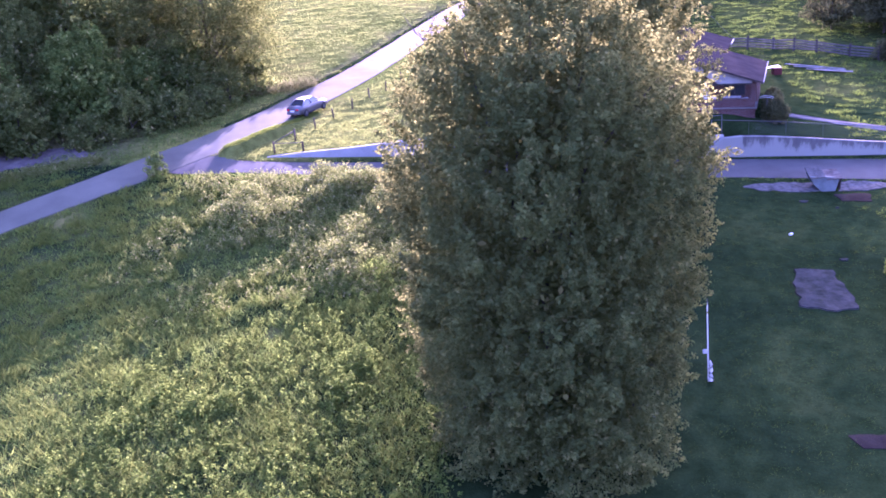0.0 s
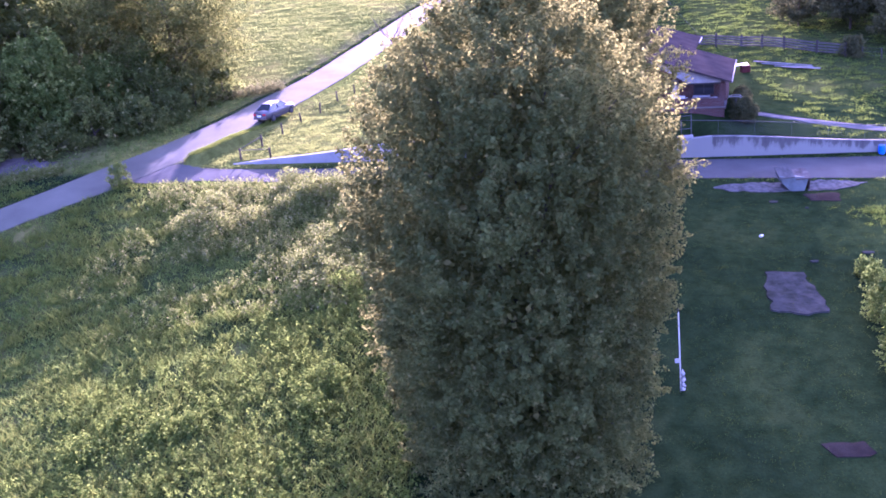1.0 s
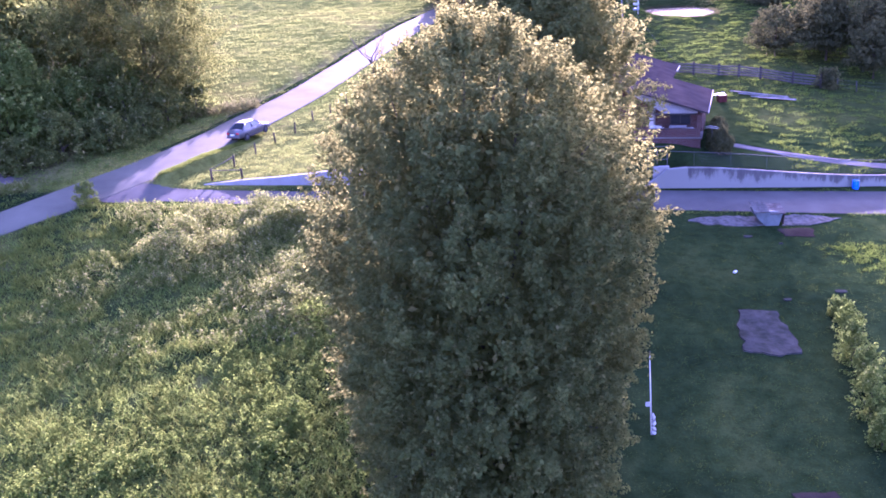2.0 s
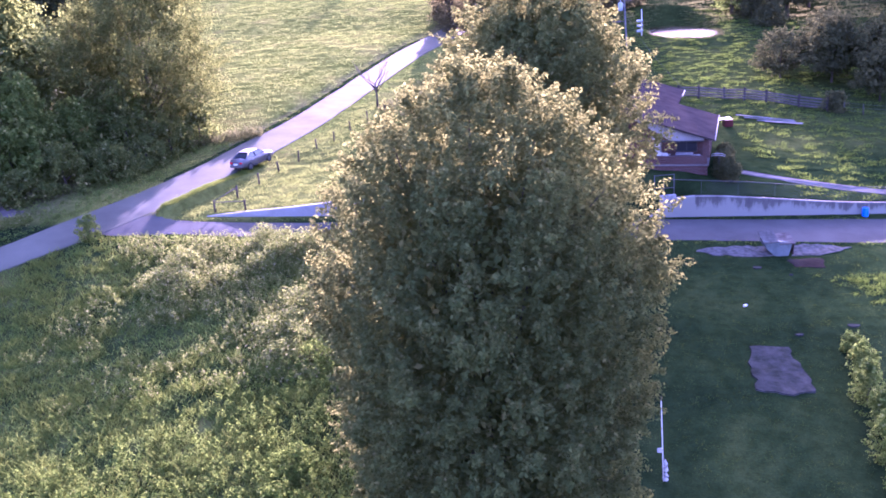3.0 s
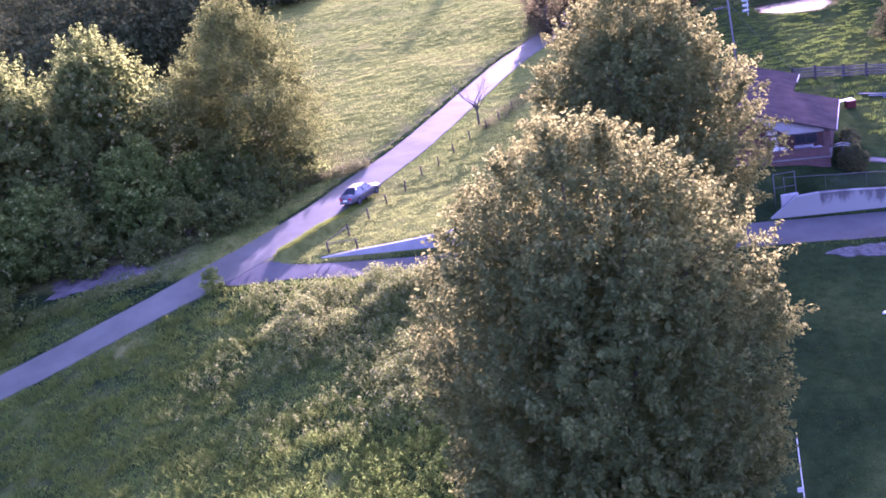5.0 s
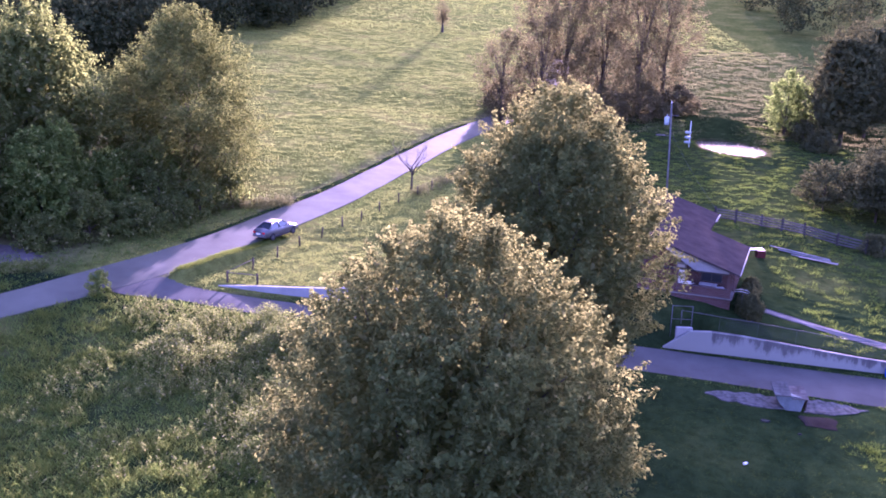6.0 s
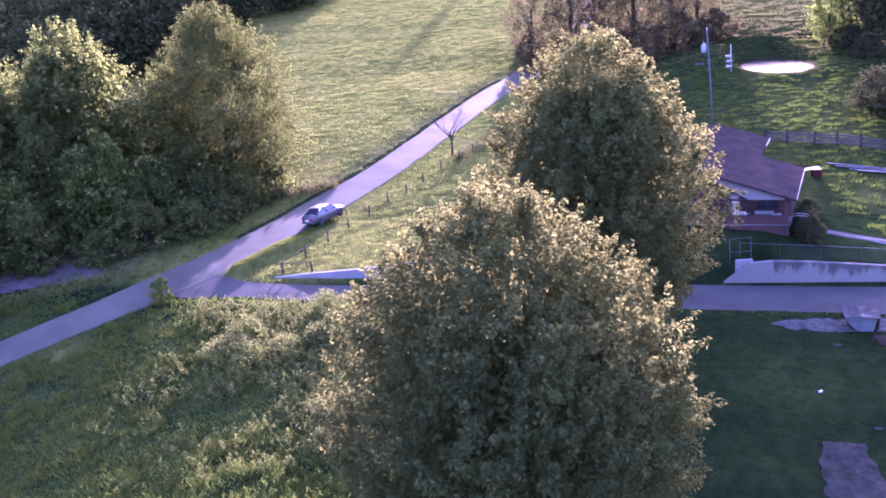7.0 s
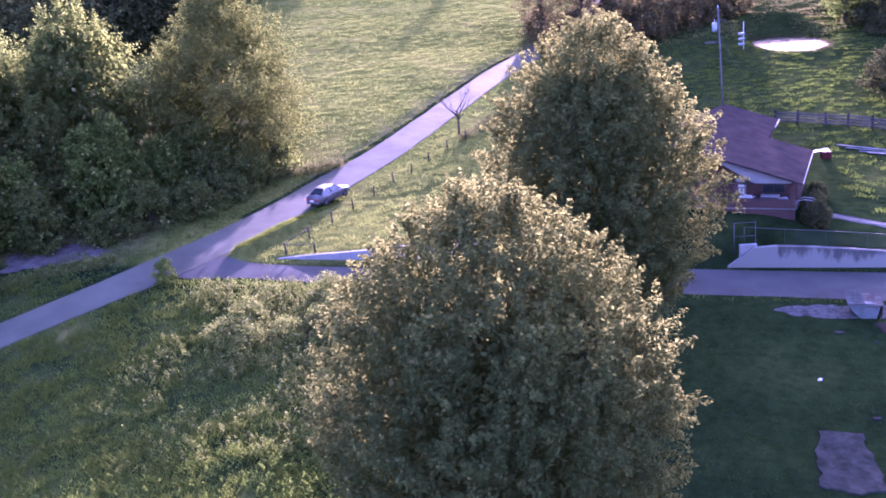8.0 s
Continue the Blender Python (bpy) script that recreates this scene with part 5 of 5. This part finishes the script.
tree("field_tree", -5.2, 217.5, 31.5, [(0.35, 0.7), (0.5, 1.3), (0.7, 1.5), (0.88, 1.0), (1.0, 0.2)], 45, 36, 0.3, M["autumn"], "lone tree high on the hillside pasture", "tree", 1.2, 141, 7, 0.3)
tree("sapling", -21.4, 60.2, ground_z(-21.4, 60.2) + 2.0, [(f, q * 0.8) for f, q in BUSHY], 60, 40, 0.15, M["under"], "young leafy sapling at the road junction", "sapling", 0.3, 142, 4, 0.05)


def bare_tree(x, y, h, seed):
    """A leafless young tree: trunk and forking limbs."""
    g = np.random.default_rng(seed)
    ob = thing("bare_tree", pose(x, y, ground_z(x, y) - 0.1), "bare leafless young tree beside the fence", "tree")
    part("trunk", tube(bmesh.new(), [(0, 0, 0), (0.05, 0, h * 0.2), (0.0, 0.1, h * 0.42)], [0.16, 0.12, 0.10], 8), M["bark"], ob)
    for k in range(9):
        a, s = 6.283 * k / 9 + g.normal(0, 0.3), g.uniform(0.22, 0.42)
        root = Vector((0.03, 0.05, h * s))
        out, rise = g.uniform(0.3, 0.6) * h * 0.8, h * g.uniform(0.35, 0.6)
        tip = root + Vector((math.cos(a) * out, math.sin(a) * out, rise))
        mid = root.lerp(tip, 0.5) + Vector((math.cos(a) * 0.15, math.sin(a) * 0.15, -0.05 * h))
        limb = part("limb", tube(bmesh.new(), [root, mid, tip], [0.06, 0.032, 0.010], 6), M["bark"], ob)
        for j in range(5):
            p = mid.lerp(tip, g.uniform(0.0, 0.8))
            q = p + Vector((g.normal(0, 0.5), g.normal(0, 0.5), g.uniform(0.3, 1.0)))
            part("twig", tube(bmesh.new(), [p, p.lerp(q, 0.5) + Vector((0.05, 0, 0.03)), q], [0.018, 0.012, 0.005], 5), M["bark"], limb)
    return ob


bare_tree(-0.5, 97.2, 7.0, 8)

# ---- far woods: one mass of foliage ----
g = np.random.default_rng(33)
far, lean, size = [], [], []
for k in range(275):
    y = g.uniform(116, 320)
    edge = np.interp(y, (116, 158, 173, 202, 229, 320), (-62, -51, -46, -42, -33, -30))
    x = edge - 3 - 95 * g.random() ** 1.9
    if k > 214:
        x, y = g.uniform(-235, -95), g.uniform(205, 350)
    elif k > 190:
        x, y = g.uniform(95, 200), g.uniform(190, 330)
    elif k > 140:
        x, y = g.uniform(-135, -62), g.uniform(95, 215)
    h, r = g.uniform(11, 19), g.uniform(4, 7)
    c, p, f = crown_points([(fr * h, q * r) for fr, q in ((0.05, 0.6), (0.3, 1.0), (0.6, 0.95), (0.85, 0.6), (1.0, 0.15))], 64, 17, 1.9, 200 + k, 0.2, 0.2)
    far.append(p + np.array([x, y, ground_z(x, y)]))
    lean.append(f)
far, lean = np.concatenate(far), np.concatenate(lean)
tagged(leaves("far_woods", far, g.uniform(0.5, 0.95, len(far)), lean, M["far"], None, 0.7, 1.0, g), "dark mixed woods on the hillside above the pasture", "woods", kind="stuff")


# ---- grass and weeds ----
def scatter(n, x0, x1, y0, y1, keep, seed):
    g = np.random.default_rng(seed)
    x, y = g.uniform(x0, x1, n), g.uniform(y0, y1, n)
    ok = keep(x, y, g)
    x, y = x[ok], y[ok]
    return np.stack([x, y, height(x, y)], 1)


def off_paving(x, y, m=0.1):
    mouth = (x > -22) & (y > 60.4 - m) & (y < 67.6) & (x < -16.2 + m - 0.28 * np.clip(y - 63.6, 0, 9))
    return ~mouth & (np.abs(away(road_coarse, x, y)) > road_half(y) + 0.22 + m) & (np.abs(away(drive_coarse, x, y)) > np.interp(x, (-12, -4, 24), (1.55, 1.6, 2.3)) + m) & ~((y - set_back(x) > 61.85) & (y - set_back(x) < 62.45) & (x > -14))


def weed_gap(x, y):
    """A gap in weeds and tussocks, only short grass, that stands for a shaded dip."""
    return (x > -15.5 + 0.6 * waves(x, y, 4, 14)) & (x < -8.0 + 1.2 * waves(x, y, 3, 15)) & (y > 43.0 + 0.7 * waves(x, y, 4, 16)) & (y < 46.8 + 0.7 * waves(x, y, 3, 17))


def tufts(name, spots, per, spread, tall, wide, mat, label, seed, bend=0.6):
    g = np.random.default_rng(seed)
    n = len(spots)
    own = g.uniform(0.6, 1.3, n)
    root = np.repeat(spots, per, 0)
    off = g.normal(0, spread, (n * per, 2))
    root[:, :2] += off
    root[:, 2] -= 0.02
    ob = blades(name, root, tall * np.repeat(own, per) * g.uniform(0.6, 1.2, n * per), wide * g.uniform(0.7, 1.3, n * per), mat, None, bend, g)
    return tagged(ob, label, "grass", kind="stuff")


tufts("meadow_tussocks", scatter(7500, -46, 3, 18, 60, lambda x, y, g: off_paving(x, y, 0.4) & ~weed_gap(x, y) & (g.random(len(x)) < 0.55 + 0.6 * waves(x, y, 5.0, 76)), 69), 24, 0.26, 0.5, 0.06, M["tussock"],
      "coarse pale grass tussocks across the slope", 70, 0.8)
tufts("meadow_grass", scatter(22000, -46, 3, 17, 61, lambda x, y, g: off_paving(x, y) & (g.random(len(x)) < 0.35 + 0.65 * smooth(70, 25, y)), 51), 10, 0.2, 0.30, 0.07, M["blade"],
      "long green meadow grass on the slope", 52, 0.9)
tufts("pasture_grass", scatter(30000, -50, 20, 63.5, 225, lambda x, y, g: off_paving(x, y, 0.2) & (away(road_coarse, x, y) > -3.2 - 60 * smooth(82, 90, y)) & (g.random(len(x)) < 0.75 + 0.35 * waves(x, y, 7.0, 71)) & ~((x < -24) & (y < 112)), 53), 18, 0.42, 0.17, 0.06, M["hay"],
      "tussocky sunlit pasture grass on the hillside", 54, 0.9)
tufts("paddock_stubble", scatter(5200, -17, 12, 63.3, 98, lambda x, y, g: off_paving(x, y, 0.1) & (away(road_coarse, x, y) < -4.0 - 0.75 * smooth(73, 69, y)) & (waves(x, y, 2.4, 77) > -0.35), 67), 26, 0.3, 0.15, 0.05, M["hay"], "short olive turf inside the roadside fence", 68, 0.9)
foot_line = spline([(32.1, 69.2), (36.4, 67.4), (41, 65.3), (47, 63.2), (54, 62.4)], 2)
tufts("hilltop_grass", scatter(15000, -48, 75, 215, 300, lambda x, y, g: g.random(len(x)) < 0.65 + 0.4 * waves(x, y, 6.0, 75), 65), 6, 0.45, 0.25, 0.16, M["hay"], "dry grass over the brow of the hill", 66, 0.9)
tufts("rear_pasture_grass", scatter(5600, 22, 66, 63, 150, lambda x, y, g: (np.hypot((x - POND[0]) / POND[2], (y - POND[1]) / POND[3]) > 1.15) & (g.random(len(x)) < 0.6 + 0.5 * waves(x, y, 3.4, 73))
      & ~((x < 36) & (y < 92) & (x > 16)) & (away(foot_line, x, y) ** 2 > 0.7), 55), 36, 0.33, 0.22, 0.045, M["paddock"], "tussocky green grass of the rear paddock", 56, 0.9)
tufts("verge_grass", scatter(60000, -60, 40, 40, 140, lambda x, y, g: off_paving(x, y, -0.05) & ((np.abs(np.abs(away(road_coarse, x, y)) - road_half(y) - 0.72) < 0.6) | ((np.abs(np.abs(away(drive_coarse, x, y)) - 2.3) < 0.6) & (y - set_back(x) < 61.8))), 57), 10, 0.15, 0.15, 0.035, M["blade"],
      "short green verge grass along the asphalt edges", 58, 0.9)
tufts("mound_grass", scatter(9000, -19, -8, 63.8, 78, lambda x, y, g: (np.abs(-away(road_coarse, x, y) - road_half(y) - 0.85) < 0.6) & (y > 64.4), 85), 12, 0.12, 0.2, 0.03, M["tussock"],
      "uncut olive grass on the mound beside the road", 86, 0.7)
tufts("lawn_corner_grass", scatter(1500, 31, 44, 38, 50.5, lambda x, y, g: (g.random(len(x)) < 0.8 * smooth(32.5, 36, x + 0.28 * (y - 46) + 1.2 * waves(x, y, 3, 18))) & off_paving(x, y), 161), 20, 0.2, 0.2, 0.03, M["paddock"], "longer yellow-green grass at the lawn's sunny corner", 162, 0.8)
tufts("pond_sedge", scatter(7000, 40, 56, 124, 153, lambda x, y, g: (np.abs(np.hypot((x - POND[0]) / POND[2], (y - POND[1]) / POND[3]) - 1.04 - 0.05 * waves(x, y, 1.6, 19)) < 0.06) & (waves(x, y, 1.2, 22) > -0.1), 163), 12, 0.15, 0.3, 0.04, M["dusk"], "rough sedge round the pond's edge", 164, 0.6)
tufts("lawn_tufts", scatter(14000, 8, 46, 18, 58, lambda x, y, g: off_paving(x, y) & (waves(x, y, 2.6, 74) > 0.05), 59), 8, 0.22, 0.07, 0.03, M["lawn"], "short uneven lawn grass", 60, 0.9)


def weeds(name, spots, per, tall, leaf, mat, label, seed):
    """Tall weeds: each a loose spike of leaves about a stem."""
    g = np.random.default_rng(seed)
    n = len(spots)
    own = tall * g.uniform(0.5, 1.25, n)
    t = g.random((n, per)) ** 0.7
    a = g.uniform(0, 6.283, (n, per))
    r = (0.10 + 0.30 * g.random((n, per))) * (1.15 - t)
    p = np.stack([np.cos(a) * r, np.sin(a) * r, t * own[:, None]], 2)
    p[:, :, 0] += t * g.normal(0, 0.12, (n, 1))
    p = p + spots[:, None, :]
    f = np.stack([np.cos(a) * 0.6, np.sin(a) * 0.6, np.full_like(a, 0.7)], 2)
    ob = leaves(name, p.reshape(-1, 3), leaf * g.uniform(0.6, 1.3, n * per), unit(f.reshape(-1, 3)), mat, None, 0.5, 1.2, g)
    return tagged(ob, label, "weeds", kind="stuff")


def weedy(x, y, g):
    zone = smooth(-19, -12, x + 3.0 * waves(x, y, 12, 81)) * smooth(5, 1, x)
    zone = np.maximum(zone, smooth(36, 28, y + 0.25 * x) * smooth(-16, -11, x) * smooth(5, 1, x))
    zone = zone * (1 - 0.75 * smooth(45, 42, y) * smooth(32, 35, y) * smooth(-4, -6.5, x))
    return off_paving(x, y, 0.3) & ~weed_gap(x, y) & (g.random(len(x)) < zone * (0.7 + 0.5 * waves(x, y, 4.0, 82)))


tagged(weeds("meadow_weeds", scatter(9000, -22, 4, 38, 59.2, weedy, 61), 20, 0.8, 0.14, M["weed"], "tall pale weeds and goldenrod going to seed", 62), kind="stuff")
tagged(weeds("meadow_herbs", scatter(6200, -22, 4, 18, 40, weedy, 97), 20, 0.75, 0.135, M["herb"], "lush yellow-green weeds on the lower slope", 98), kind="stuff")
tufts("hillside_brush", scatter(16000, 14, 84, 139, 228, lambda x, y, g: (np.hypot((x - POND[0]) / POND[2], (y - POND[1]) / POND[3]) > 1.2) & (g.random(len(x)) < 0.55 + 0.7 * waves(0.5 * x, y, 6, 83)), 63), 12, 0.35, 0.36, 0.07, M["brush"],
      "tawny rough grass and dead weeds on the hillside", 64, 0.6)
tagged(weeds("roadside_weeds", scatter(9000, -40, -14, 58, 84, lambda x, y, g: (np.abs(away(road_coarse, x, y) - road_half(y) - 3.2) < 2.6) & (away(road_coarse, x, y) > 0) & (g.random(len(x)) < 0.35 + 0.4 * waves(x, y, 3.5, 87)), 88), 12, 0.4, 0.13, M["blade"],
      "low dark weeds between the road and the wood", 89), kind="stuff")
tagged(weeds("lay_by_weeds", scatter(2600, -37, -27.5, 57.5, 64, lambda x, y, g: (np.abs(y - 59.6 - 0.55 * (x + 35)) < 0.9) & (g.random(len(x)) < 0.8), 90), 16, 0.6, 0.15, M["weed"],
      "bright yellow-green weeds in front of the lay-by", 91), kind="stuff")
tagged(weeds("wood_end_brush", scatter(900, -20, -12.6, 82.4, 89.5, lambda x, y, g: np.abs(y - 83.8 - 0.62 * (x + 18.5)) < 1.0, 92), 26, 0.95, 0.16, M["brush"],
      "tawny dead brush at the end of the wood", 93), kind="stuff")
tagged(weeds("fence_weeds", scatter(3600, -1, 8, 95, 118, lambda x, y, g: (np.abs(x + 1.3 - 0.42 * (y - 92) - 0.6) < 1.1) & (g.random(len(x)) < 0.55 + 0.5 * waves(x, y, 4, 94)), 95), 16, 0.8, 0.15, M["brush"],
      "rank brown weeds along the upper fence", 96), kind="stuff")
for k in range(38):
    g = np.random.default_rng(300 + k)
    if k < 22:
        x, y, h, r = g.uniform(-14.5, -0.5), g.uniform(49.6, 57.5), g.uniform(1.1, 2.2), g.uniform(0.9, 1.7)
    elif k < 30:
        x, y, h, r = g.uniform(-4.4, 0.5), g.uniform(37.5, 48), g.uniform(1.0, 1.9), g.uniform(0.8, 1.4)
    else:
        x, y, h, r = g.uniform(-13, -1), g.uniform(26.5, 31), g.uniform(0.7, 1.1), g.uniform(0.7, 1.2)
    tree("meadow_shrub", x, y, ground_z(x, y) + h, [(f, q * r) for f, q in BUSHY], int(26 + 30 * r * r), 22, 0.14, M["weed"] if y > 40 else M["herb"], "pale leafy shrub among meadow weeds" if y > 40 else "yellow-green leafy shrub among meadow weeds", "shrub", 0.42, 310 + k, 3, 0.04, "meadow shrubs", 0.3, 0.2)
